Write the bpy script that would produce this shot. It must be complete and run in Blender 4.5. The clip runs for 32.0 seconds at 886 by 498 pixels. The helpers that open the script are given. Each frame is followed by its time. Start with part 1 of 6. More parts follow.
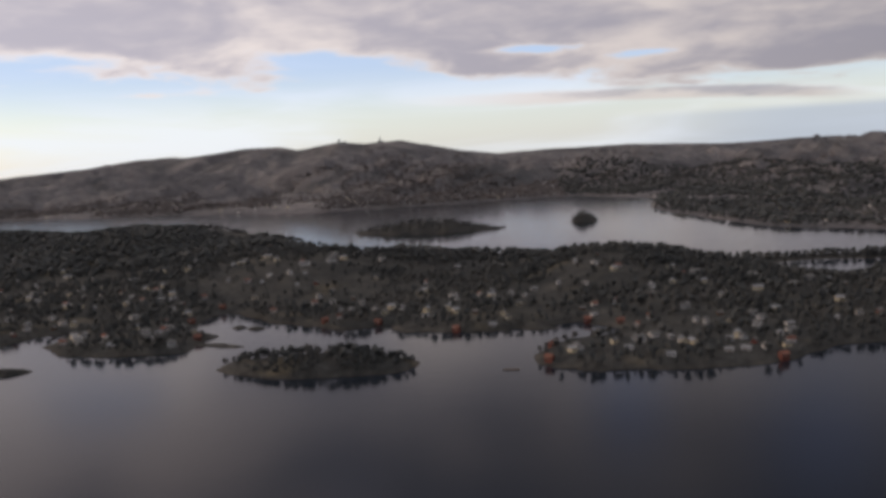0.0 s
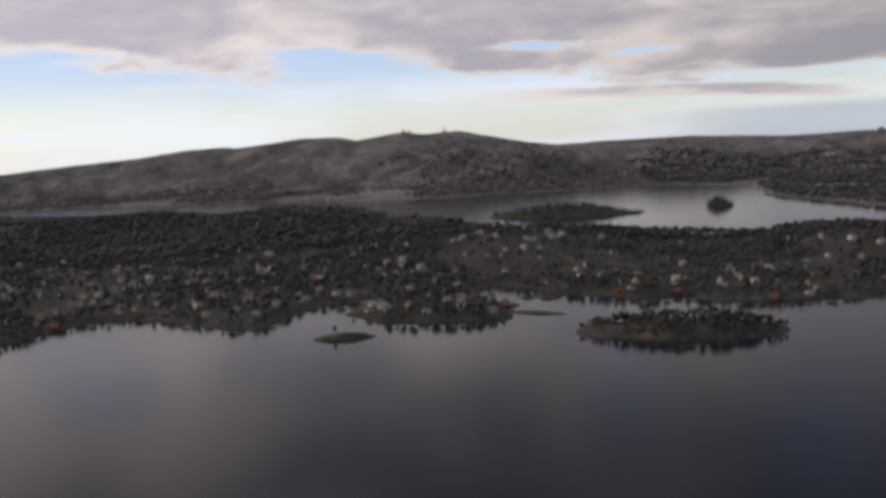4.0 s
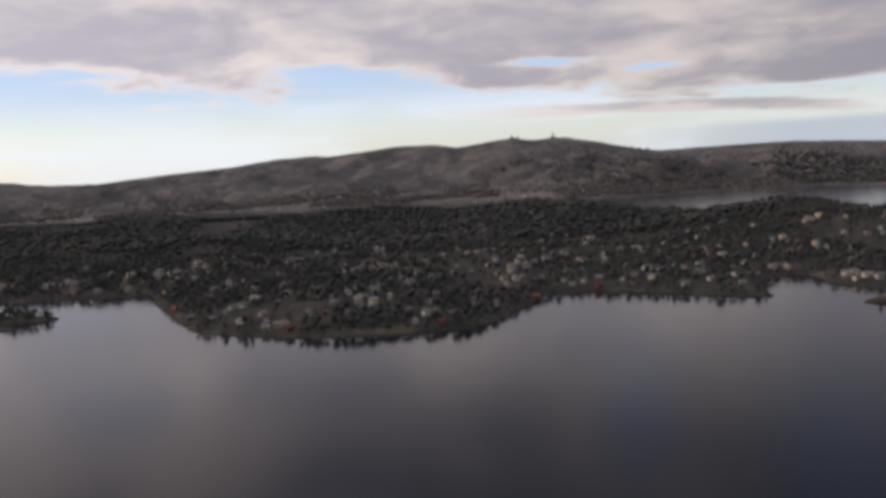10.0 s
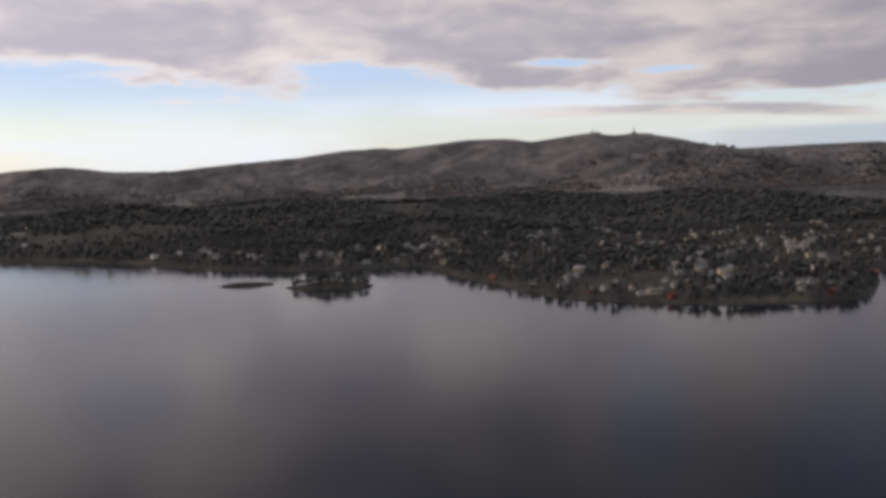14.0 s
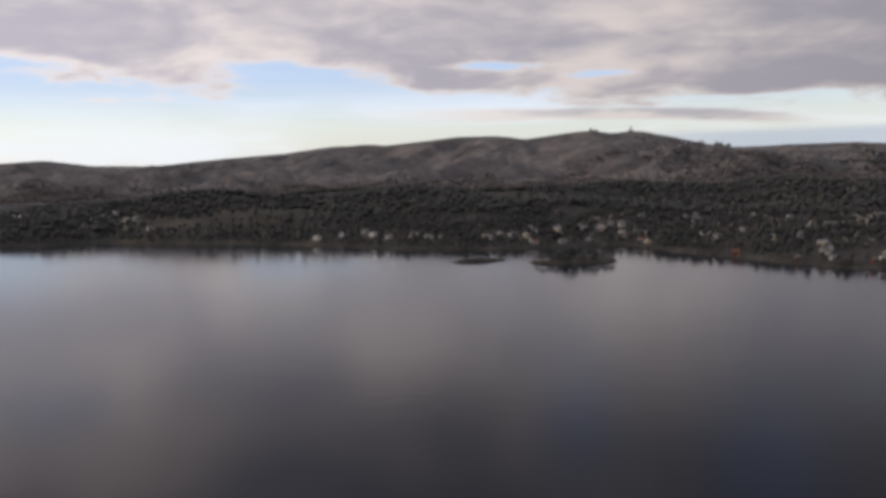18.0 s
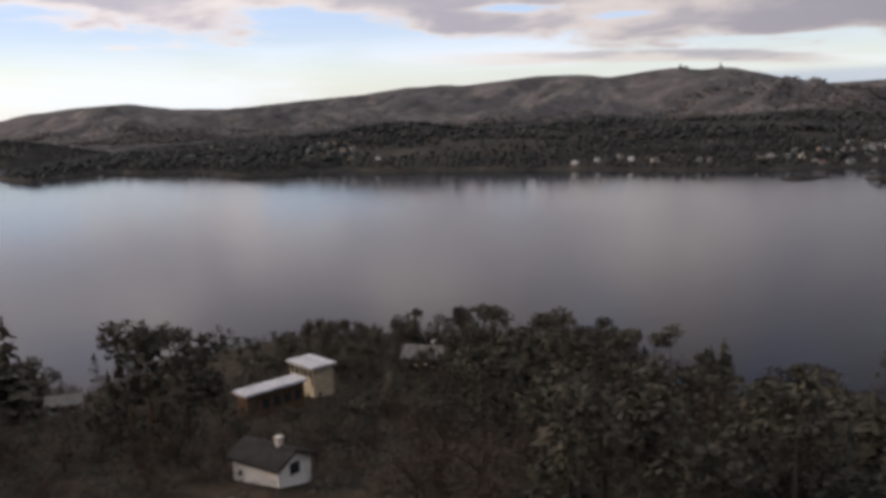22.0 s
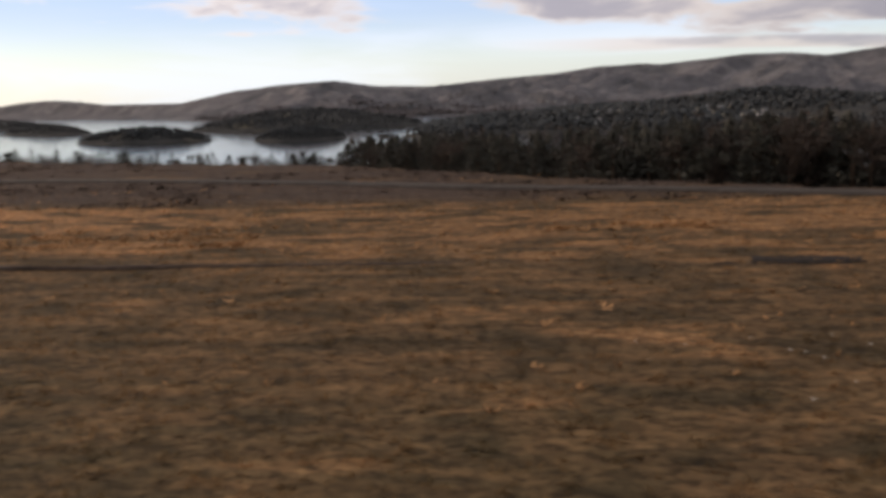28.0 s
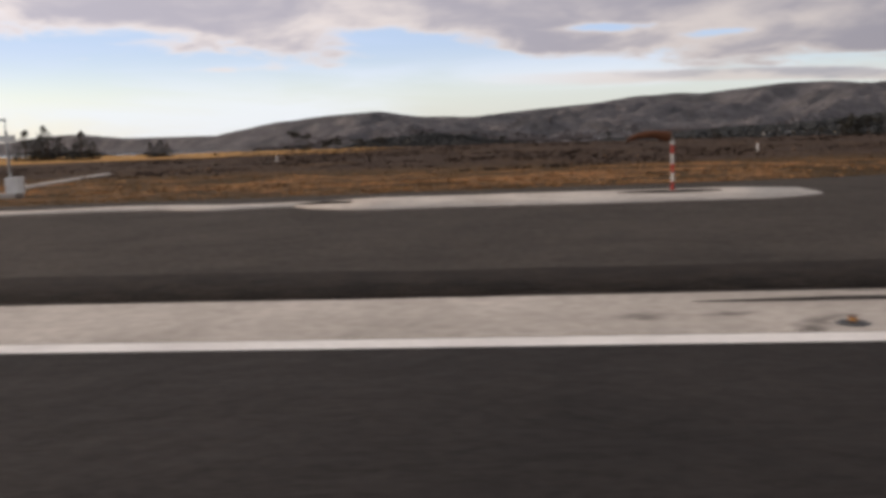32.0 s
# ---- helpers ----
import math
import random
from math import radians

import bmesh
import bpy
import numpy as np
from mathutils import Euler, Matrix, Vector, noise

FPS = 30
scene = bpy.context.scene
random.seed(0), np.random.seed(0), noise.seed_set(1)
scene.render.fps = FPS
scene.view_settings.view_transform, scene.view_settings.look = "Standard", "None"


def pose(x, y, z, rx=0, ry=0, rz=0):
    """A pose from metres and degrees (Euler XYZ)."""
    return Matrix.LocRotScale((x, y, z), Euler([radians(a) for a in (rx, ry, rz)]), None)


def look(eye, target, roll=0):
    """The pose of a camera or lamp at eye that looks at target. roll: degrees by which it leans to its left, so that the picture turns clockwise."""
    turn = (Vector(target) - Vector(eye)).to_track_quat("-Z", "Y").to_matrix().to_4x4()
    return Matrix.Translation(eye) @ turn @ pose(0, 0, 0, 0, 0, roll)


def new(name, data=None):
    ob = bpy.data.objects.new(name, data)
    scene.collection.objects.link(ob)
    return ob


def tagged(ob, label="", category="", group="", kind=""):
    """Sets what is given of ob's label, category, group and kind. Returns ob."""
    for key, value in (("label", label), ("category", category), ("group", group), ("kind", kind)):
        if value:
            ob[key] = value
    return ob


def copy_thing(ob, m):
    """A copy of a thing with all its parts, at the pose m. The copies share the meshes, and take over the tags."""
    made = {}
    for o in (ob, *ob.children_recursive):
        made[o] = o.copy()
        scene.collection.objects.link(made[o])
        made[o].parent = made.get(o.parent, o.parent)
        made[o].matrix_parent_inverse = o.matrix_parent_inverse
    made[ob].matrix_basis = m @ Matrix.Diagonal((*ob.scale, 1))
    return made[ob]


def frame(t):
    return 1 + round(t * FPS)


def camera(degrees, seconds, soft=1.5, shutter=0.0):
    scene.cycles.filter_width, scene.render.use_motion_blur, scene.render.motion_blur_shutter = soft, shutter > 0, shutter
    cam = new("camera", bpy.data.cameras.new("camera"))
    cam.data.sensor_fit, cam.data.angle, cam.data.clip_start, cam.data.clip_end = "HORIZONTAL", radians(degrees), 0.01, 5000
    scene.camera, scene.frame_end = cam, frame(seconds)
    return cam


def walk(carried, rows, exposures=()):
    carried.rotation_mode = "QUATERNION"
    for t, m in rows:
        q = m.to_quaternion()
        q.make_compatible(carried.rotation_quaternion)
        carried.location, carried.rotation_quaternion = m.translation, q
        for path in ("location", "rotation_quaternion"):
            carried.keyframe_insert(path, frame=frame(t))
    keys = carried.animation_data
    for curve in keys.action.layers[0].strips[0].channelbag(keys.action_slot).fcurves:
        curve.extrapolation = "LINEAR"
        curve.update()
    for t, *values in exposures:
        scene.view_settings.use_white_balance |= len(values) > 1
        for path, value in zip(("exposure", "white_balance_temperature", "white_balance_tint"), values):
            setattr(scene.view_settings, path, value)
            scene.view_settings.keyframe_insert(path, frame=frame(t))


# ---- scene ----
cam = camera(53.85, 32.0, soft=4.0, shutter=0.06)

# seconds, place, yaw to the left from +y, pitch, roll
PATH = [
    (0.0, -0.00, -0.69, 58.88, 0.77, -6.36, -3.14), (0.5, -17.85, -0.62, 58.16, 0.75, -6.25, -3.11),
    (1.0, -35.71, -0.55, 57.45, 0.76, -6.53, -3.06), (1.5, -53.60, -0.47, 56.72, 0.84, -6.39, -3.11),
    (2.0, -71.51, -0.39, 55.99, 0.88, -6.53, -3.15), (2.5, -89.43, -0.31, 55.23, 0.90, -6.79, -3.14),
    (3.0, -107.38, -0.23, 54.45, 0.80, -6.77, -2.95), (3.5, -125.35, -0.16, 53.65, 0.77, -6.72, -2.93),
    (4.0, -143.34, -0.10, 52.81, 0.76, -6.60, -2.83), (4.5, -161.35, -0.04, 51.94, 0.77, -6.45, -2.71),
    (5.0, -179.39, 0.01, 51.03, 0.79, -6.28, -2.58), (5.5, -197.44, 0.04, 50.09, 0.80, -6.15, -2.48),
    (6.0, -215.51, 0.07, 49.11, 0.81, -6.08, -2.43), (6.5, -233.61, 0.08, 48.11, 0.92, -6.15, -2.46),
    (7.0, -251.72, 0.08, 47.09, 1.03, -6.39, -2.52), (7.5, -269.86, 0.08, 46.08, 1.08, -6.50, -2.52),
    (8.0, -288.02, 0.08, 45.08, 1.16, -6.50, -2.53), (8.5, -306.19, 0.08, 44.10, 1.11, -6.10, -2.71),
    (9.0, -324.39, 0.08, 43.16, 1.27, -5.67, -2.82), (9.5, -342.61, 0.09, 42.25, 1.28, -5.36, -2.92),
    (10.0, -360.85, 0.10, 41.37, 1.44, -5.51, -3.10), (10.5, -379.11, 0.10, 40.50, 1.57, -5.52, -3.03),
    (11.0, -397.39, 0.10, 39.63, 1.65, -5.00, -2.89), (11.5, -415.70, 0.09, 38.75, 1.68, -4.61, -2.65),
    (12.0, -434.02, 0.09, 37.84, 1.84, -4.41, -2.53), (12.5, -452.36, 0.08, 36.90, 1.96, -4.61, -2.24),
    (13.0, -470.73, 0.07, 35.93, 2.11, -5.10, -2.15), (13.5, -489.11, 0.07, 34.95, 2.13, -5.43, -2.08),
    (14.0, -507.52, 0.07, 33.93, 2.23, -5.54, -1.96), (14.5, -525.95, 0.07, 32.90, 2.33, -5.37, -1.99),
    (15.0, -544.40, 0.07, 31.85, 1.85, -4.86, -1.47), (15.5, -562.87, 0.07, 30.80, 1.07, -4.35, -0.77),
    (16.0, -581.35, 0.07, 29.73, 0.28, -4.15, -0.30), (16.5, -599.87, 0.07, 28.67, -0.24, -4.61, -0.43),
    (17.0, -618.40, 0.08, 27.60, -0.22, -6.04, -1.55), (17.5, -636.95, 0.08, 26.53, -1.98, -5.43, -0.84),
    (18.0, -655.52, 0.08, 25.47, -2.17, -5.55, -1.51), (18.5, -674.11, 0.08, 24.42, -1.27, -6.39, -1.85),
    (19.0, -692.73, 0.09, 23.38, -1.13, -7.98, -1.88), (19.5, -711.36, 0.09, 22.36, -0.98, -8.50, -1.65),
    (20.0, -730.02, 0.08, 21.34, -1.18, -8.51, -1.35), (20.5, -748.70, 0.08, 20.32, -1.18, -8.80, -1.57),
    (21.0, -767.39, 0.08, 19.27, -1.00, -8.41, -2.00), (21.5, -786.11, 0.08, 18.20, -1.02, -8.62, -1.46),
    (22.0, -804.85, 0.08, 17.12, -0.68, -9.04, -2.09), (22.5, -823.61, 0.07, 16.02, -0.06, -9.30, -2.65),
    (23.0, -842.39, 0.06, 14.93, 0.33, -8.63, -1.98), (23.5, -861.19, 0.05, 13.86, 0.92, -8.34, -2.26),
    (24.0, -880.02, 0.03, 12.81, 0.81, -7.35, -2.18), (24.5, -898.86, 0.01, 11.76, 0.95, -7.32, -1.66),
    (25.0, -917.72, -0.01, 10.74, 1.20, -7.60, -1.43), (25.5, -936.61, -0.03, 9.73, 1.63, -8.07, -1.30),
    (26.0, -955.51, -0.05, 8.75, 2.31, -8.60, -1.05), (26.5, -974.44, -0.07, 7.81, 3.31, -9.05, -0.45),
    (27.0, -993.39, -0.09, 6.90, 4.70, -9.29, 0.69), (27.5, -1012.35, -0.10, 6.02, 5.39, -9.84, -0.25),
    (28.0, -1031.34, -0.11, 5.20, 6.24, -9.71, -1.71), (28.5, -1050.35, -0.12, 4.43, 6.77, -8.27, -0.85), (28.6, -1054.16, -0.12, 4.29, 6.78, -7.61, -0.68), (28.7, -1057.96, -0.12, 4.14, 6.79, -7.51, -0.52), (28.8, -1061.77, -0.13, 4.0, 6.81, -7.42, -0.61), (28.9, -1065.57, -0.13, 3.85, 6.82, -7.4, -1.01),
    (29.0, -1069.38, -0.13, 3.71, 6.83, -7.39, -1.48), (29.5, -1088.43, -0.15, 3.05, 6.25, -7.36, -2.56),
    (30.0, -1107.51, -0.15, 2.55, 6.11, -7.34, -2.59), (30.5, -1126.60, -0.15, 2.21, 6.22, -7.17, -2.92),
    (31.0, -1145.71, -0.14, 1.98, 6.06, -7.06, -2.41), (31.5, -1164.85, -0.12, 1.86, 5.66, -7.60, -1.87),
    (32.0, -1184.00, -0.09, 1.86, 5.05, -7.59, -2.08)]


def aim(x, y, z, yaw, pitch, roll):
    return pose(x, y, z, 0, 0, yaw) @ pose(0, 0, 0, 90 + pitch) @ pose(0, 0, 0, 0, 0, roll)


# the lens brightens a little over the dark wood and the field
EXPOSURES = [(0.0, 0.05), (8.0, 0.04), (14.0, 0.06), (18.0, 0.08), (20.0, 0.12), (22.0, 0.18), (24.0, 0.17), (27.0, 0.08), (28.0, 0.18), (29.0, 0.04), (30.0, 0.2), (31.0, 0.03), (32.0, 0.04)]
walk(cam, [(t, aim(*row)) for t, *row in PATH], EXPOSURES)

# ---- sky, clouds and sun ----
SUN_TURN, SUN_HIGH = 76.0, 15.0        # degrees to the left of +y, and above the horizon
world = bpy.data.worlds.new("sky")
scene.world = world
world.use_nodes = True
wt = world.node_tree
wt.nodes.clear()


def wn(kind, **values):
    n = wt.nodes.new(kind)
    for key, v in values.items():
        if key in n.inputs:
            n.inputs[key].default_value = v
    return n


def wmath(op, a, b=None, c=None, clamp=False):
    n = wt.nodes.new("ShaderNodeMath")
    n.operation, n.use_clamp = op, clamp
    for i, v in enumerate((a, b, c)):
        if v is None:
            continue
        if isinstance(v, (int, float)):
            n.inputs[i].default_value = v
        else:
            wt.links.new(v, n.inputs[i])
    return n.outputs[0]


def wmix(fac, a, b):
    n = wt.nodes.new("ShaderNodeMix")
    n.data_type = "RGBA"
    for i, v in ((0, fac), (6, a), (7, b)):
        if isinstance(v, (int, float)):
            n.inputs[i].default_value = v
        elif isinstance(v, tuple):
            n.inputs[i].default_value = (*v, 1)
        else:
            wt.links.new(v, n.inputs[i])
    return n.outputs[2]


def wsmooth(x, lo, hi):
    n = wt.nodes.new("ShaderNodeMapRange")
    n.interpolation_type = "SMOOTHSTEP"
    n.inputs[1].default_value, n.inputs[2].default_value = lo, hi
    wt.links.new(x, n.inputs[0])
    return n.outputs[0]


def wnoise(vec, scale, detail, rough=0.55, warp=0.0):
    n = wt.nodes.new("ShaderNodeTexNoise")
    n.inputs["Scale"].default_value, n.inputs["Detail"].default_value = scale, detail
    n.inputs["Roughness"].default_value, n.inputs["Distortion"].default_value = rough, warp
    wt.links.new(vec, n.inputs["Vector"])
    return n.outputs[0]


sky = wn("ShaderNodeTexSky")
sky.sky_type, sky.sun_disc = "NISHITA", False
sky.sun_elevation, sky.sun_rotation = radians(SUN_HIGH), radians(-SUN_TURN)
sky.air_density, sky.dust_density, sky.ozone_density = 1.0, 0.6, 1.6
coord = wn("ShaderNodeTexCoord")
split = wn("ShaderNodeSeparateXYZ")
wt.links.new(coord.outputs["Generated"], split.inputs[0])
dx, dy, dz = split.outputs
# where the ray meets a flat deck of cloud
low = wmath("ADD", wmath("MAXIMUM", dz, 0.0), 0.19)
deck = wn("ShaderNodeCombineXYZ")
wt.links.new(wmath("DIVIDE", dx, low), deck.inputs[0])
wt.links.new(wmath("DIVIDE", dy, low), deck.inputs[1])
plan = deck.outputs[0]
big = wnoise(plan, 0.9, 2.0, 0.45, 0.4)
mid = wnoise(plan, 2.3, 4.0, 0.52, 0.5)
fine = wnoise(plan, 6.0, 5.0, 0.58, 0.4)
# bearing to the right of +y and height, both in degrees
bearing = wmath("MULTIPLY", wmath("ARCTAN2", dx, dy), 57.2958)
high = wmath("MULTIPLY", wmath("ARCSINE", dz), 57.2958)


def wcurve(x, points):
    """A value that follows points (x, value) with soft bends; x from -60 to 60."""
    ramp = wt.nodes.new("ShaderNodeValToRGB")
    ramp.color_ramp.interpolation = "B_SPLINE"
    el = ramp.color_ramp.elements
    while len(el) < len(points):
        el.new(0.5)
    for e, (p, v) in zip(el, points):
        e.position, e.color = (p + 60) / 120, (v / 10, v / 10, v / 10, 1)
    wt.links.new(wmath("MULTIPLY_ADD", x, 1 / 120, 0.5), ramp.inputs[0])
    return wmath("MULTIPLY", ramp.outputs[0], 10.0)


def wpuff(b0, h0, wide, tall):
    """1 at a bearing and height, falling softly to 0 around it."""
    p, q = wmath("MULTIPLY_ADD", bearing, 1 / wide, -b0 / wide), wmath("MULTIPLY_ADD", high, 1 / tall, -h0 / tall)
    return wmath("EXPONENT", wmath("MULTIPLY", wmath("ADD", wmath("MULTIPLY", p, p), wmath("MULTIPLY", q, q)), -1.0))


# the deck's ragged rim: high to the left, low over the summit's far side
rim = wcurve(bearing, [(-60, 8.6), (-36, 7.9), (-29, 5.9), (-21, 5.4), (-13, 4.6), (-8, 5.6), (-2, 4.8), (6, 4.3), (13, 3.1), (24, 2.6), (60, 2.6)])
ragged_edge = wmath("MULTIPLY_ADD", wmath("SUBTRACT", mid, 0.5), 5.0, wmath("MULTIPLY", wmath("SUBTRACT", fine, 0.5), 1.6))
into = wmath("ADD", wmath("SUBTRACT", high, rim), ragged_edge)
# single shreds below the rim, and rents within the deck
for b0, h0, wide, tall, gain in ((-17.5, 4.3, 4.5, 0.38, 1.9), (-29, 5.0, 4.0, 0.3, 1.2), (3.5, 5.15, 5.5, 0.32, 1.3), (5.5, 6.25, 4.0, 0.32, -2.0), (13, 5.5, 3.0, 0.25, -1.4), (-9.0, 6.2, 3.0, 0.6, -1.3), (21, 3.7, 5.0, 0.16, -1.0)):
    into = wmath("MULTIPLY_ADD", wpuff(b0, h0, wide, tall), gain, into)
dense = wsmooth(into, 0.0, 1.1)
# one long flat bank under the deck, drawn out to a tail
bank_map = wn("ShaderNodeMapping")
bank_map.inputs["Scale"].default_value = (5.0, 5.0, 40.0)
wt.links.new(coord.outputs["Generated"], bank_map.inputs[0])
bank = wnoise(bank_map.outputs[0], 1.0, 5.0, 0.6, 0.3)
bank_line = wcurve(bearing, [(-60, 3.6), (-5, 3.35), (4, 3.15), (14, 2.95), (20, 2.6), (25, 2.25), (60, 1.6)])
off_line = wmath("ABSOLUTE", wmath("SUBTRACT", high, bank_line))
reach = wmath("MULTIPLY", wsmooth(bearing, -5.0, 9.0), wsmooth(wmath("MULTIPLY", bearing, -1.0), -26.5, -22.0))
banks = wmath("MULTIPLY", wsmooth(wmath("MULTIPLY_ADD", wmath("SUBTRACT", bank, 0.5), 0.9, wmath("SUBTRACT", 0.36, off_line)), -0.16, 0.2), reach)
veil = wmath("MAXIMUM", dense, wmath("MULTIPLY", banks, 0.85))
# thin rims glow, thick middles are grey; broad lumps take the light
lump = wmath("MULTIPLY_ADD", big, 0.8, wmath("MULTIPLY_ADD", mid, 0.9, wmath("MULTIPLY", fine, 0.35)))
shade = wmath("MULTIPLY", wsmooth(wmath("ADD", into, wmath("MULTIPLY", banks, 1.6)), 0.2, 1.9), wsmooth(lump, 0.70, 1.22))
cloud_low = wmix(shade, (0.86, 0.76, 0.72), (0.46, 0.425, 0.48))
streaks = wsmooth(wmath("MULTIPLY_ADD", mid, 0.6, wmath("MULTIPLY", big, 0.6)), 0.46, 0.74)
cloud_high = wmix(streaks, (0.43, 0.36, 0.35), (0.12, 0.115, 0.145))
# away from the sun the deck is darker
side = wmath("ADD", wmath("MULTIPLY", dx, -math.sin(radians(SUN_TURN))), wmath("MULTIPLY", dy, math.cos(radians(SUN_TURN))))
glow = wn("ShaderNodeVectorMath")
glow.operation = "SCALE"
over = wsmooth(dz, 0.15, 0.34)
wt.links.new(wmath("MAXIMUM", wmath("MULTIPLY_ADD", side, wmath("MULTIPLY_ADD", over, 0.9, 0.5), wmath("MULTIPLY_ADD", over, -0.22, 0.78)), 0.3), glow.inputs["Scale"])
wt.links.new(wmix(over, cloud_low, cloud_high), glow.inputs[0])
# the deck glows warm round the hidden sun
halo = wn("ShaderNodeVectorMath")
halo.operation = "SCALE"
halo.inputs[0].default_value = (0.62, 0.50, 0.40)
wt.links.new(wmath("MULTIPLY", wsmooth(dz, 0.16, 0.36), wmath("POWER", wmath("MAXIMUM", side, 0.0), 5.0)), halo.inputs["Scale"])
lit = wn("ShaderNodeVectorMath")
lit.operation = "ADD"
wt.links.new(glow.outputs[0], lit.inputs[0])
wt.links.new(halo.outputs[0], lit.inputs[1])
cloud = wmix(wsmooth(dz, 0.42, 0.8), lit.outputs[0], (1.14, 1.10, 1.10))
clear = wn("ShaderNodeVectorMath")
clear.operation = "SCALE"
clear.inputs["Scale"].default_value = 0.13
wt.links.new(sky.outputs[0], clear.inputs[0])
# thin high wisps whiten the open sky, most near the horizon
cirrus = wmath("MULTIPLY_ADD", wsmooth(wnoise(bank_map.outputs[0], 0.55, 4.0, 0.55, 0.6), 0.40, 0.68), 0.36, 0.52)
open_sky = wmix(wmath("MULTIPLY", cirrus, wmath("MULTIPLY_ADD", wsmooth(dz, 0.05, 0.13), -0.35, 1.0)), clear.outputs[0], (0.86, 0.90, 0.97))
blue = wmath("MULTIPLY", wsmooth(dz, 0.04, 0.11), 0.62)
open_sky = wmix(blue, open_sky, (0.46, 0.60, 0.92))
open_sky = wmix(wsmooth(dz, 0.15, 0.32), open_sky, (0.13, 0.17, 0.33))
# a low blue-grey bank far off behind the ridge's shoulder
murk = wmath("MULTIPLY", wmath("MULTIPLY", wsmooth(bearing, 8.0, 22.0), wsmooth(wmath("MULTIPLY", high, -1.0), -1.9, -1.3)), 0.75)
open_sky = wmix(murk, open_sky, (0.44, 0.50, 0.60))
# the deck is rent open in places overhead
holes = wmath("MULTIPLY", wsmooth(dz, 0.19, 0.27), wsmooth(wnoise(plan, 1.15, 2.0, 0.4, 0.3), 0.55, 0.70))
for b0, h0, wide, tall in ((23, 18.5, 4.0, 4.0), (11, 16.5, 2.6, 3.5)):
    holes = wmath("MAXIMUM", holes, wmath("MULTIPLY", wpuff(b0, h0, wide, tall), 0.55))
rent = wmath("SUBTRACT", 1.0, holes)
sky_mix = wmix(wmath("MULTIPLY", wmath("MULTIPLY", veil, rent), 0.95), open_sky, cloud)
back = wn("ShaderNodeBackground", Strength=1.0)
wt.links.new(sky_mix, back.inputs[0])
out = wn("ShaderNodeOutputWorld")
wt.links.new(back.outputs[0], out.inputs[0])

sun_lamp = bpy.data.lights.new("sun", "SUN")
sun_lamp.energy, sun_lamp.angle, sun_lamp.color = 1.8, radians(8), (1.0, 0.76, 0.55)
sun_way = Vector((-math.sin(radians(SUN_TURN)), math.cos(radians(SUN_TURN)), math.tan(radians(SUN_HIGH))))
new("sun", sun_lamp).matrix_world = look(sun_way * 100, (0, 0, 0))

# ---- materials ----
SEA = -22.4


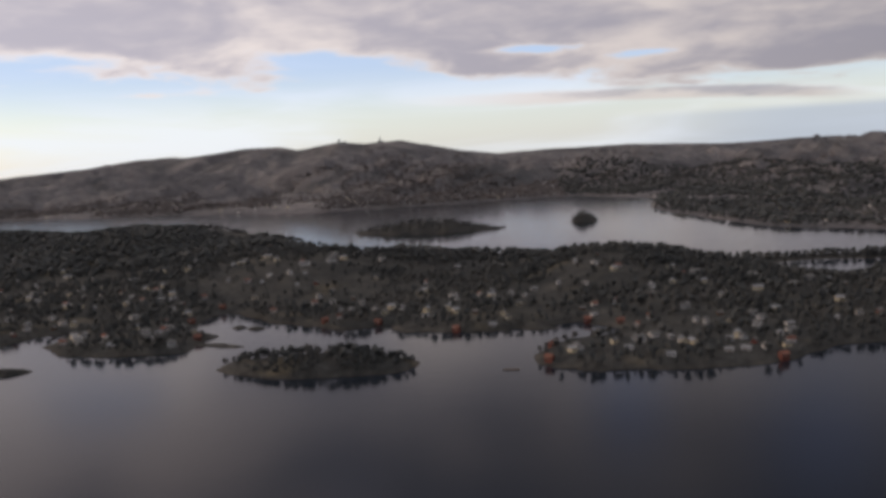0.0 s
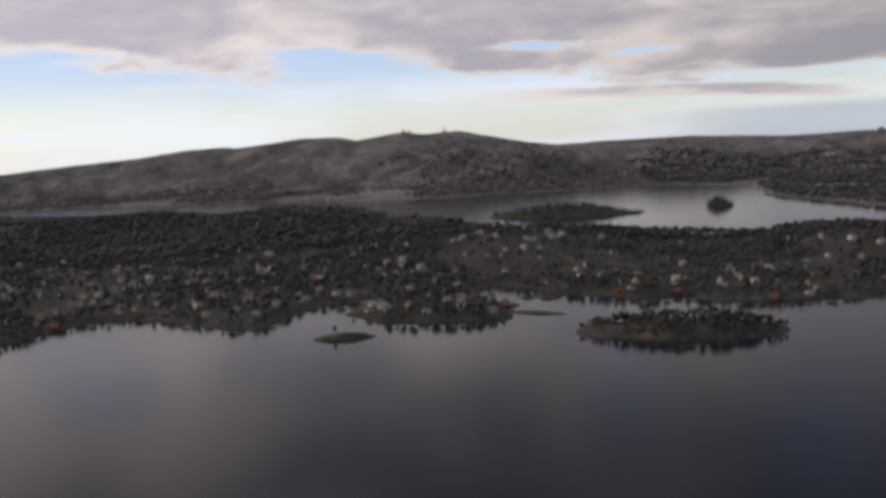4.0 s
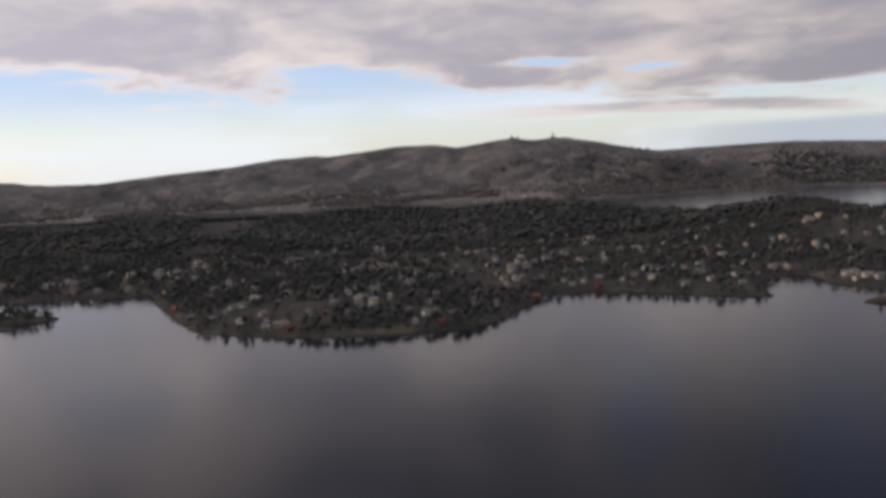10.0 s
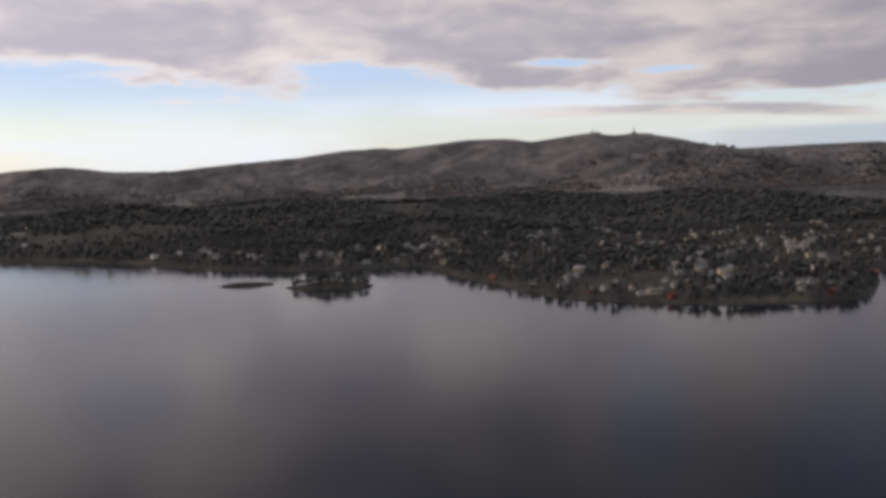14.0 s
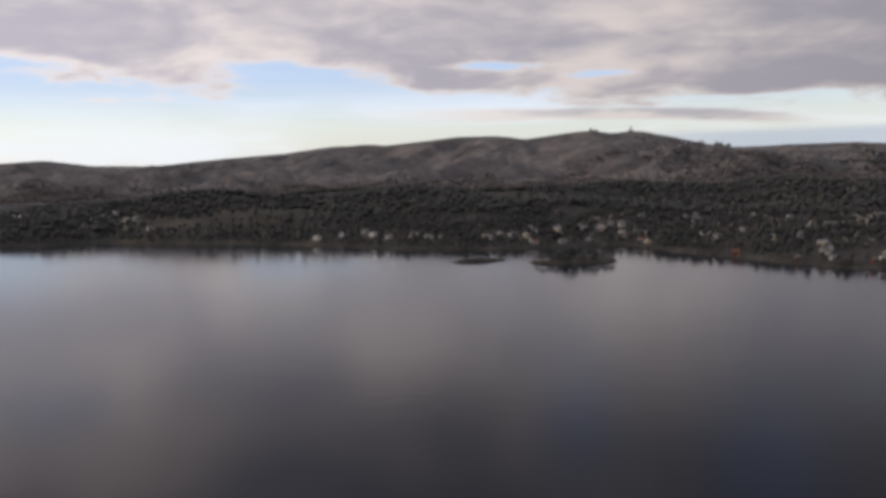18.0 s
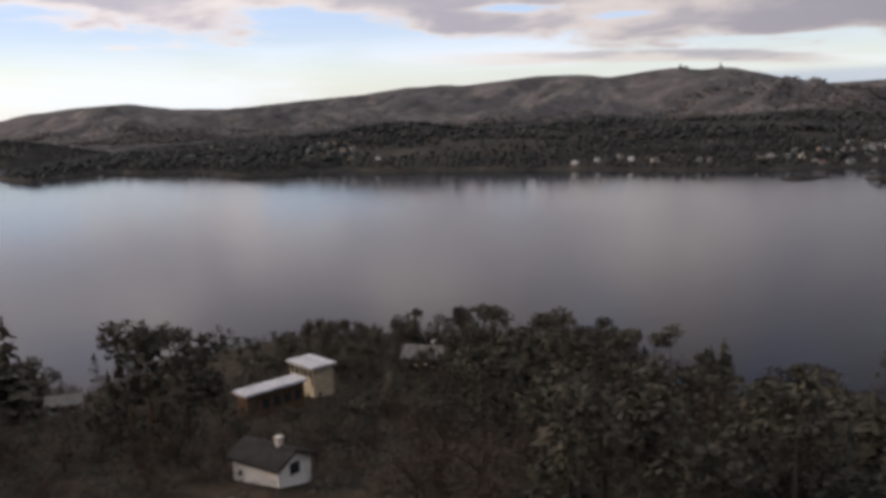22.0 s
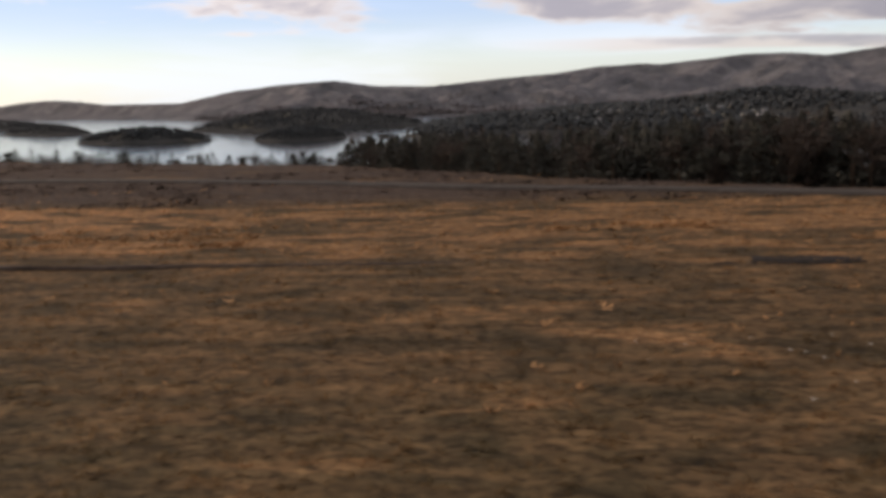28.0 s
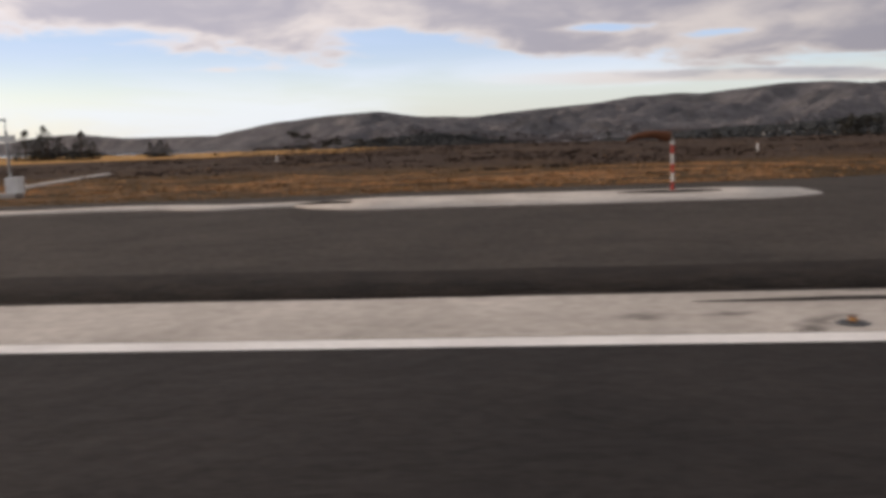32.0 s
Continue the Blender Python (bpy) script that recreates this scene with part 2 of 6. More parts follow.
def shader(name, colours, scale=1.0, rough=0.8, bump=0.0, detail=6.0, metal=0.0, fine=0.0, grain=0.6, second=None, shore=None, per_object=0.0, per_island=0.0, warp=0.4):
    """A rough surface: colours mixed by a noise of that size (per metre), with finer grain, bump and a second noise of patches."""
    m = bpy.data.materials.new(name)
    m.use_nodes = True
    nt = m.node_tree
    bs = nt.nodes["Principled BSDF"]
    bs.inputs["Roughness"].default_value, bs.inputs["Metallic"].default_value = rough, metal
    bs.inputs["Specular IOR Level"].default_value = 0.12 if rough >= 0.7 else 0.4
    geo = nt.nodes.new("ShaderNodeNewGeometry")

    def nz(s, d, w=warp):
        n = nt.nodes.new("ShaderNodeTexNoise")
        n.inputs["Scale"].default_value, n.inputs["Detail"].default_value, n.inputs["Distortion"].default_value = s, d, w
        n.inputs["Roughness"].default_value = 0.6
        nt.links.new(geo.outputs["Position"], n.inputs["Vector"])
        return n.outputs[0]

    def ramp(fac, cols, lo=0.32, hi=0.68):
        r = nt.nodes.new("ShaderNodeValToRGB")
        el = r.color_ramp.elements
        while len(el) < len(cols):
            el.new(0.5)
        for i, c in enumerate(cols):
            el[i].position, el[i].color = lo + (hi - lo) * i / max(1, len(cols) - 1), (*c, 1)
        nt.links.new(fac, r.inputs[0])
        return r.outputs[0]

    def mix(fac, a, b, mode="MIX"):
        n = nt.nodes.new("ShaderNodeMix")
        n.data_type, n.blend_type = "RGBA", mode
        for i, v in ((0, fac), (6, a), (7, b)):
            if isinstance(v, (int, float)):
                n.inputs[i].default_value = v
            elif isinstance(v, tuple):
                n.inputs[i].default_value = (*v, 1)
            else:
                nt.links.new(v, n.inputs[i])
        return n.outputs[2]

    base = nz(scale, detail)
    col = ramp(base, colours)
    if second:
        s2, cols2, lo, hi = second
        r = nt.nodes.new("ShaderNodeMapRange")
        r.interpolation_type = "SMOOTHSTEP"
        r.inputs[1].default_value, r.inputs[2].default_value = lo, hi
        nt.links.new(nz(s2, 5.0, 0.8), r.inputs[0])
        col = mix(r.outputs[0], col, ramp(base, cols2))
    if shore:
        cols3, lo, hi = shore
        sep = nt.nodes.new("ShaderNodeSeparateXYZ")
        nt.links.new(geo.outputs["Position"], sep.inputs[0])
        lift = nt.nodes.new("ShaderNodeMath")
        lift.operation = "MULTIPLY_ADD"
        lift.inputs[1].default_value = -2.6
        nt.links.new(nz(0.11, 4.0), lift.inputs[0])
        nt.links.new(sep.outputs[2], lift.inputs[2])
        r = nt.nodes.new("ShaderNodeMapRange")
        r.inputs[1].default_value, r.inputs[2].default_value = lo, hi
        nt.links.new(lift.outputs[0], r.inputs[0])
        col = mix(r.outputs[0], ramp(base, cols3), col)
    if fine:
        f = nz(fine, 4.0)
        col = mix(grain, col, ramp(f, ((0.35, 0.35, 0.35), (1.5, 1.5, 1.5))), "MULTIPLY")
    for amount, source in ((per_object, "ShaderNodeObjectInfo"), (per_island, "")):
        if amount:
            if source:
                rnd = nt.nodes.new(source).outputs["Random"]
            else:
                rnd = geo.outputs["Random Per Island"]
            lo, hi = 1 - amount, 1 + amount
            col = mix(1.0, col, ramp(rnd, ((lo, lo, lo), (hi, hi * 0.97, hi * 0.94)), 0.0, 1.0), "MULTIPLY")
    nt.links.new(col, bs.inputs["Base Color"])
    if bump:
        b = nt.nodes.new("ShaderNodeBump")
        b.inputs["Strength"].default_value, b.inputs["Distance"].default_value = bump, 0.5 / scale
        nt.links.new(nz(scale * 3, 8.0), b.inputs["Height"])
        nt.links.new(b.outputs[0], bs.inputs["Normal"])
    return m


# heath and island floor: distance haze is put into these paler, cooler greys
M_HEATH = shader("heath and rock", ((0.086, 0.081, 0.088), (0.125, 0.115, 0.120), (0.185, 0.166, 0.164)), 0.014, 0.95, 0.6, 12, second=(0.005, ((0.062, 0.062, 0.067), (0.10, 0.093, 0.095)), 0.45, 0.62), fine=0.1, grain=0.3, warp=1.2)
M_WOODLAND = shader("woodland floor", ((0.021, 0.022, 0.022), (0.035, 0.034, 0.033), (0.056, 0.052, 0.048)), 0.05, 0.95, 0.4, 8, second=(0.02, ((0.045, 0.039, 0.030), (0.095, 0.080, 0.060)), 0.55, 0.68), fine=0.4, shore=(((0.024, 0.022, 0.021), (0.060, 0.054, 0.048)), SEA - 0.9, SEA - 0.4))
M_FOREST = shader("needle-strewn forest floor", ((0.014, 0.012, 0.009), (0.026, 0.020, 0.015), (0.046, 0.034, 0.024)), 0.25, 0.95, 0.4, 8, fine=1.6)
M_ROCK = shader("shore rock", ((0.05, 0.043, 0.036), (0.10, 0.087, 0.072), (0.16, 0.14, 0.117)), 0.2, 0.85, 0.5, 8, fine=1.2)


def meadow(name, gain=1.0, through_light=0.0):
    """Autumn grassland: green by the runway, orange straw in drifts, dark heather towards the rim."""
    m = bpy.data.materials.new(name)
    m.use_nodes = True
    nt = m.node_tree
    bs = nt.nodes["Principled BSDF"]
    bs.inputs["Roughness"].default_value, bs.inputs["Specular IOR Level"].default_value = 0.95, 0.1
    geo = nt.nodes.new("ShaderNodeNewGeometry")
    sep = nt.nodes.new("ShaderNodeSeparateXYZ")
    nt.links.new(geo.outputs["Position"], sep.inputs[0])
    X, Y = sep.outputs[0], sep.outputs[1]

    def math_(op, a, b=0.0, c=0.0):
        n = nt.nodes.new("ShaderNodeMath")
        n.operation = op
        for i, v in enumerate((a, b, c)):
            if isinstance(v, (int, float)):
                n.inputs[i].default_value = v
            else:
                nt.links.new(v, n.inputs[i])
        return n.outputs[0]

    def noise(sx, sy, detail=5.0, rough=0.6, warp=0.5):
        mp = nt.nodes.new("ShaderNodeMapping")
        mp.inputs["Scale"].default_value = (sx, sy, sy)
        nt.links.new(geo.outputs["Position"], mp.inputs[0])
        n = nt.nodes.new("ShaderNodeTexNoise")
        n.inputs["Scale"].default_value, n.inputs["Detail"].default_value, n.inputs["Roughness"].default_value, n.inputs["Distortion"].default_value = 1.0, detail, rough, warp
        nt.links.new(mp.outputs[0], n.inputs["Vector"])
        return n.outputs[0]

    def smooth(v, lo, hi):
        n = nt.nodes.new("ShaderNodeMapRange")
        n.interpolation_type = "SMOOTHSTEP"
        n.inputs[1].default_value, n.inputs[2].default_value = lo, hi
        nt.links.new(v, n.inputs[0])
        return n.outputs[0]

    def blend(fac, a, b, mode="MIX"):
        n = nt.nodes.new("ShaderNodeMix")
        n.data_type, n.blend_type = "RGBA", mode
        for i, v in ((0, fac), (6, a), (7, b)):
            if isinstance(v, (int, float)):
                n.inputs[i].default_value = v
            elif isinstance(v, tuple):
                n.inputs[i].default_value = (*[q * gain for q in v], 1) if mode == "MIX" else (*v, 1)
            else:
                nt.links.new(v, n.inputs[i])
        return n.outputs[2]

    wander = math_("MULTIPLY_ADD", noise(0.05, 0.05, 4), 16.0, -8.0)
    yy = math_("ADD", Y, wander)
    streak, patch, fine = noise(0.3, 0.75, 6, 0.66), noise(0.09, 0.2, 6, 0.66, 0.8), noise(2.8, 4.2, 6, 0.75)
    col = blend(smooth(streak, 0.35, 0.65), (0.038, 0.026, 0.014), (0.096, 0.056, 0.027))
    green = math_("MAXIMUM", math_("MULTIPLY", math_("SUBTRACT", 1.0, smooth(yy, 11.0, 21.0)), math_("MULTIPLY", math_("MULTIPLY_ADD", smooth(X, -1096.0, -1078.0), 0.75, 0.25), math_("MULTIPLY_ADD", smooth(X, -1054.0, -1040.0), -0.7, 1.0))), math_("MULTIPLY", smooth(X, -1001.0, -995.0), 0.95))
    col = blend(math_("MULTIPLY", green, math_("MULTIPLY", smooth(patch, 0.36, 0.52), 0.9)), col, blend(streak, (0.025, 0.0225, 0.011), (0.052, 0.042, 0.0195)))
    # straw lies thickest in a band, thinner elsewhere
    band = math_("MULTIPLY", smooth(yy, 26.0, 33.0), math_("SUBTRACT", 1.0, smooth(yy, 41.0, 46.0)))
    dry = math_("MULTIPLY_ADD", band, 0.10, math_("MULTIPLY_ADD", streak, 0.55, math_("MULTIPLY", patch, 0.55)))
    west = math_("SUBTRACT", 1.0, smooth(X, -1135.0, -1120.0))
    dry = math_("MULTIPLY_ADD", west, -0.04, dry)
    straw = smooth(math_("MULTIPLY_ADD", green, -0.05, dry), 0.595, 0.70)
    straw = math_("MULTIPLY", straw, math_("MULTIPLY_ADD", smooth(X, -1060.0, -1035.0), -0.5, 1.0))
    moor = math_("MULTIPLY", smooth(math_("MULTIPLY_ADD", west, -4.0, yy), 42.0, 48.0), math_("SUBTRACT", 1.0, smooth(X, -1005.0, -985.0)))
    col = blend(math_("MULTIPLY", straw, math_("MULTIPLY_ADD", moor, -0.75, 1.0)), col, blend(fine, (0.12, 0.060, 0.027), (0.28, 0.148, 0.066)))
    col = blend(math_("MULTIPLY", moor, math_("MULTIPLY_ADD", smooth(patch, 0.5, 0.62), -0.55, 0.95)), col, blend(streak, (0.020, 0.0145, 0.012), (0.062, 0.042, 0.032)))
    far_straw = math_("MULTIPLY", math_("MULTIPLY", smooth(Y, 100.0, 106.0), smooth(patch, 0.36, 0.46)), math_("SUBTRACT", 1.0, smooth(X, -1208.0, -1198.0)))
    col = blend(far_straw, col, (0.30, 0.17, 0.06))
    if not through_light:
        lo, hi = 0.30 / gain, 1.72 / gain
        col = blend(1.0, col, blend(smooth(fine, 0.3, 0.7), (lo, lo, lo), (hi, hi * 0.98, hi * 0.95)), "MULTIPLY")
    wave = nt.nodes.new("ShaderNodeTexWave")
    wave.bands_direction = "Y"
    wave.inputs["Scale"].default_value, wave.inputs["Distortion"].default_value, wave.inputs["Detail"].default_value, wave.inputs["Detail Scale"].default_value = 0.26, 6.0, 3.0, 0.35
    nt.links.new(geo.outputs["Position"], wave.inputs["Vector"])
    col = blend(math_("MULTIPLY_ADD", smooth(X, -1001.0, -994.0), 0.14, 0.1), col, wave.outputs["Color"], "OVERLAY")
    nt.links.new(col, bs.inputs["Base Color"])
    bump = nt.nodes.new("ShaderNodeBump")
    bump.inputs["Strength"].default_value, bump.inputs["Distance"].default_value = 0.6, 0.25
    nt.links.new(fine, bump.inputs["Height"])
    nt.links.new(bump.outputs[0], bs.inputs["Normal"])
    if through_light:
        leaf = nt.nodes.new("ShaderNodeBsdfTranslucent")
        nt.links.new(col, leaf.inputs["Color"])
        both = nt.nodes.new("ShaderNodeMixShader")
        both.inputs[0].default_value = through_light
        nt.links.new(bs.outputs[0], both.inputs[1])
        nt.links.new(leaf.outputs[0], both.inputs[2])
        nt.links.new(both.outputs[0], nt.nodes["Material Output"].inputs["Surface"])
    return m


M_FIELD = meadow("airfield grass", 1.3)
M_TUFT = meadow("grass blades", 2.8, 0.6)
M_TALL = shader("tall straw grass", ((0.22, 0.115, 0.050), (0.42, 0.235, 0.110)), 0.3, 0.9, per_island=0.35)
M_HEATHER = shader("dark heather", ((0.035, 0.024, 0.019), (0.062, 0.043, 0.033), (0.10, 0.068, 0.05)), 0.2, 0.95, 0.0, 9, fine=2.0)
M_SOIL = shader("dark soil and brown strips", ((0.013, 0.010, 0.0085), (0.034, 0.026, 0.021)), 1.6, 0.9, 0.6, fine=9.0)
M_NEEDLE = shader("pine needles", ((0.030, 0.030, 0.025), (0.062, 0.058, 0.047)), 0.6, 0.8, per_object=0.3, fine=3.0)
M_LEAFLESS = shader("bare twigs", ((0.040, 0.031, 0.026), (0.075, 0.056, 0.046)), 0.5, 0.85, per_object=0.3)
# the grey-blue of these crowns stands in for haze over the water
M_WOODS = shader("far wood crowns", ((0.032, 0.035, 0.038), (0.047, 0.050, 0.052), (0.066, 0.064, 0.063)), 0.03, 0.85, per_island=0.1, fine=0.22, grain=0.4)
M_BIRCHWOOD = shader("leafless birch wood", ((0.066, 0.061, 0.065), (0.090, 0.081, 0.083), (0.115, 0.100, 0.098)), 0.02, 0.9, per_island=0.12, fine=0.2, grain=0.3)
M_BARK = shader("bark", ((0.05, 0.034, 0.024), (0.12, 0.08, 0.055)), 3.0, 0.9, 0.3)
M_ASPHALT = shader("runway asphalt", ((0.017, 0.0142, 0.013), (0.029, 0.024, 0.0215)), 0.35, 0.75, 0.15, 8, fine=14.0)
M_TARMAC = shader("old tarmac", ((0.03998, 0.03352, 0.02882), (0.06115, 0.05116, 0.04351)), 0.4, 0.9, 0.25, 9, fine=9.0)
M_CONCRETE = shader("pale shoulder concrete", ((0.32, 0.285, 0.25), (0.46, 0.41, 0.365)), 0.5, 0.85, 0.1, 7, fine=6.0, grain=0.25, second=(0.3, ((0.07, 0.06, 0.055), (0.16, 0.14, 0.125)), 0.60, 0.68))
M_OLDCONCRETE = shader("old grey concrete", ((0.125, 0.104, 0.090), (0.205, 0.172, 0.147)), 0.5, 0.85, 0.1, 7, fine=6.0, grain=0.25, second=(0.35, ((0.065, 0.0559, 0.052), (0.13, 0.1105, 0.1001)), 0.58, 0.68))
M_MIDCONCRETE = shader("worn beige concrete", ((0.20, 0.168, 0.145), (0.31, 0.262, 0.225)), 0.5, 0.85, 0.1, 7, fine=6.0, grain=0.25, second=(0.35, ((0.07, 0.06, 0.054), (0.14, 0.12, 0.107)), 0.58, 0.68))
M_PALE = shader("pale bare concrete", ((0.36, 0.32, 0.285), (0.52, 0.47, 0.42)), 0.7, 0.85, 0.15, 7, fine=6.0, grain=0.25)
M_WETASPHALT = shader("wet stain", ((0.024, 0.020, 0.018), (0.060, 0.050, 0.043)), 0.9, 0.8, 0.1, fine=5.0)
M_SOCK = shader("faded orange cloth", ((0.08, 0.035, 0.02), (0.14, 0.06, 0.03)), 3.0, 0.9)
M_PAINT = shader("white road paint", ((0.60, 0.56, 0.53), (0.74, 0.70, 0.66)), 0.8, 0.6, 0.05, fine=20.0, grain=0.2)
M_ROAD = shader("perimeter road", ((0.042, 0.034, 0.029), (0.068, 0.056, 0.048)), 0.6, 0.9, 0.2, fine=7.0)
M_KERB = shader("kerb stone", ((0.36, 0.33, 0.30), (0.5, 0.47, 0.43)), 2.0, 0.8, 0.1)
M_WALLS = {
    "white": shader("white boards", ((0.36, 0.35, 0.35), (0.48, 0.47, 0.47)), 0.8, 0.6, fine=5.0),
    "cream": shader("cream boards", ((0.40, 0.35, 0.26), (0.52, 0.46, 0.34)), 0.8, 0.6, fine=5.0),
    "red": shader("red boards", ((0.10, 0.036, 0.029), (0.16, 0.055, 0.044)), 0.8, 0.7, fine=5.0),
    "brown": shader("brown boards", ((0.075, 0.045, 0.03), (0.13, 0.08, 0.055)), 0.8, 0.7, fine=5.0),
    "grey": shader("grey boards", ((0.25, 0.25, 0.25), (0.36, 0.36, 0.37)), 0.8, 0.7, fine=5.0)}
M_SLATE = shader("dark roof", ((0.05, 0.047, 0.048), (0.10, 0.095, 0.095)), 1.5, 0.6, 0.2, per_object=0.3, fine=6.0)
M_TILE = shader("red roof tiles", ((0.11, 0.048, 0.036), (0.16, 0.072, 0.055)), 1.5, 0.75, 0.2, per_object=0.3, fine=6.0)
M_FROST = shader("pale roof felt", ((0.132, 0.132, 0.141), (0.198, 0.198, 0.21)), 0.8, 0.7, 0.1, fine=4.0)
# paler grey than the felt, for roofs under the flight path
M_GREYROOF = shader("pale grey roof", ((0.33, 0.33, 0.36), (0.46, 0.46, 0.50)), 0.8, 0.7, 0.1, fine=4.0)
M_BLACKROOF = shader("black roof felt", ((0.014, 0.013, 0.014), (0.03, 0.028, 0.028)), 1.5, 0.7, 0.2, fine=6.0)
M_BRIGHT = shader("white render", ((0.68, 0.67, 0.66), (0.80, 0.79, 0.78)), 0.8, 0.6)
M_DARK = shader("dark metal", ((0.03, 0.03, 0.03), (0.06, 0.06, 0.06)), 2.0, 0.5, metal=0.5)
M_METAL = shader("galvanised metal", ((0.30, 0.31, 0.32), (0.42, 0.43, 0.44)), 3.0, 0.45, metal=0.8)
M_RED = shader("red enamel", ((0.42, 0.03, 0.025), (0.55, 0.05, 0.04)), 4.0, 0.5)
M_WHITE = shader("white enamel", ((0.7, 0.7, 0.68), (0.82, 0.81, 0.79)), 4.0, 0.5)
M_POOL = shader("pool water", ((0.03, 0.16, 0.36), (0.05, 0.22, 0.45)), 2.0, 0.15)
M_ORANGE = shader("yellow lamp body", ((0.55, 0.24, 0.03), (0.68, 0.33, 0.05)), 4.0, 0.5)

M_GLASS = bpy.data.materials.new("window glass")
M_GLASS.use_nodes = True
_b = M_GLASS.node_tree.nodes["Principled BSDF"]
_b.inputs["Base Color"].default_value, _b.inputs["Roughness"].default_value, _b.inputs["Metallic"].default_value = (0.03, 0.035, 0.04, 1), 0.05, 0.0

M_SEA = bpy.data.materials.new("fjord water")
M_SEA.use_nodes = True
_t = M_SEA.node_tree
_b = _t.nodes["Principled BSDF"]
_b.inputs["Base Color"].default_value = (0.008, 0.011, 0.016, 1)
_b.inputs["Roughness"].default_value, _b.inputs["IOR"].default_value = 0.12, 1.333
_geo = _t.nodes.new("ShaderNodeNewGeometry")
_sum = None
for _scale, _amount in ((0.9, 0.010), (0.16, 0.03), (0.02, 0.05)):
    _map = _t.nodes.new("ShaderNodeMapping")
    _map.inputs["Scale"].default_value, _map.inputs["Rotation"].default_value = (_scale, _scale * 1.7, _scale), (0, 0, 0.35)
    _t.links.new(_geo.outputs["Position"], _map.inputs[0])
    _n = _t.nodes.new("ShaderNodeTexNoise")
    _n.inputs["Scale"].default_value, _n.inputs["Detail"].default_value = 1.0, 3.0
    _t.links.new(_map.outputs[0], _n.inputs["Vector"])
    _s = _t.nodes.new("ShaderNodeMath")
    _s.operation = "MULTIPLY_ADD"
    _t.links.new(_n.outputs[0], _s.inputs[0])
    _s.inputs[1].default_value, _s.inputs[2].default_value = _amount, 0.0
    if _sum:
        _t.links.new(_sum, _s.inputs[2])
    _sum = _s.outputs[0]
_bump = _t.nodes.new("ShaderNodeBump")
_bump.inputs["Strength"].default_value, _bump.inputs["Distance"].default_value = 0.6, 1.0
_t.links.new(_sum, _bump.inputs["Height"])
_t.links.new(_bump.outputs[0], _b.inputs["Normal"])

# ---- numbers: noise, shapes, shores ----
rng = np.random.default_rng(7)
LATTICE = np.random.default_rng(3).random((256, 256))


def vnoise(x, y):
    xi, yi = np.floor(x).astype(int), np.floor(y).astype(int)
    u, v = x - xi, y - yi
    u, v = u * u * (3 - 2 * u), v * v * (3 - 2 * v)
    g = lambda a, b: LATTICE[(xi + a) % 256, (yi + b) % 256]
    return (g(0, 0) * (1 - u) + g(1, 0) * u) * (1 - v) + (g(0, 1) * (1 - u) + g(1, 1) * u) * v


def fbm(x, y, size, octaves=5, gain=0.5, turn=0.0):
    """Noise from -1 to 1 whose largest lumps are size metres wide."""
    total, amp, norm = 0.0, 1.0, 0.0
    x, y = x / size + 17.3 + turn, y / size + 5.1 - turn
    for i in range(octaves):
        total, norm = total + amp * (2 * vnoise(x, y) - 1), norm + amp
        x, y, amp = x * 2.03 + 11.7, y * 2.03 + 3.9, amp * gain
    return total / norm


def inside(shore, x, y):
    """Metres inside a closed shore line; negative outside."""
    pts = np.array(shore, float)
    x, y = np.asarray(x, float), np.asarray(y, float)
    near, odd = np.full(x.shape, 1e18), np.zeros(x.shape, bool)
    for (ax, ay), (bx, by) in zip(pts, np.roll(pts, -1, 0)):
        ex, ey = bx - ax, by - ay
        k = np.clip(((x - ax) * ex + (y - ay) * ey) / (ex * ex + ey * ey), 0, 1)
        near = np.minimum(near, (x - ax - k * ex) ** 2 + (y - ay - k * ey) ** 2)
        if ey:
            odd ^= ((ay > y) != (by > y)) & (x < ax + (y - ay) / ey * ex)
    return np.where(odd, 1, -1) * np.sqrt(near)


def step(x, lo, hi):
    k = np.clip((x - lo) / (hi - lo), 0, 1)
    return k * k * (3 - 2 * k)


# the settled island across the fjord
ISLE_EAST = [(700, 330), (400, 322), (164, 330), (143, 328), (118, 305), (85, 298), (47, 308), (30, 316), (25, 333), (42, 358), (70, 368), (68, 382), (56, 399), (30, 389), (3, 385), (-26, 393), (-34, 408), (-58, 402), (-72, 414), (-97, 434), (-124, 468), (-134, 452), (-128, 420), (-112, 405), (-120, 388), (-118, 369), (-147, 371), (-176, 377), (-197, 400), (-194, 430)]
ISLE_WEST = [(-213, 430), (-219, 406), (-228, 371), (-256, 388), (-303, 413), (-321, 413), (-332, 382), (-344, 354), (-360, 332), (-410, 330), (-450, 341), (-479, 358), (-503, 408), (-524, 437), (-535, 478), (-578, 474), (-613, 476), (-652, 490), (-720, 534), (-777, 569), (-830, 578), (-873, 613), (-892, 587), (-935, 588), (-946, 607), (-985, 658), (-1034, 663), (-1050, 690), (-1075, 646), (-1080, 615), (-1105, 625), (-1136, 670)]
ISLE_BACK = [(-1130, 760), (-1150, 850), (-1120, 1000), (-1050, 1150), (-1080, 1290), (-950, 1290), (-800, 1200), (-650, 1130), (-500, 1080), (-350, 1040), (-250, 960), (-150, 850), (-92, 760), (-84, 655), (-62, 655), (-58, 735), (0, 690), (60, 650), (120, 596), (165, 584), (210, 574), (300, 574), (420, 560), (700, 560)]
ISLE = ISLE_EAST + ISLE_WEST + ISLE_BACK
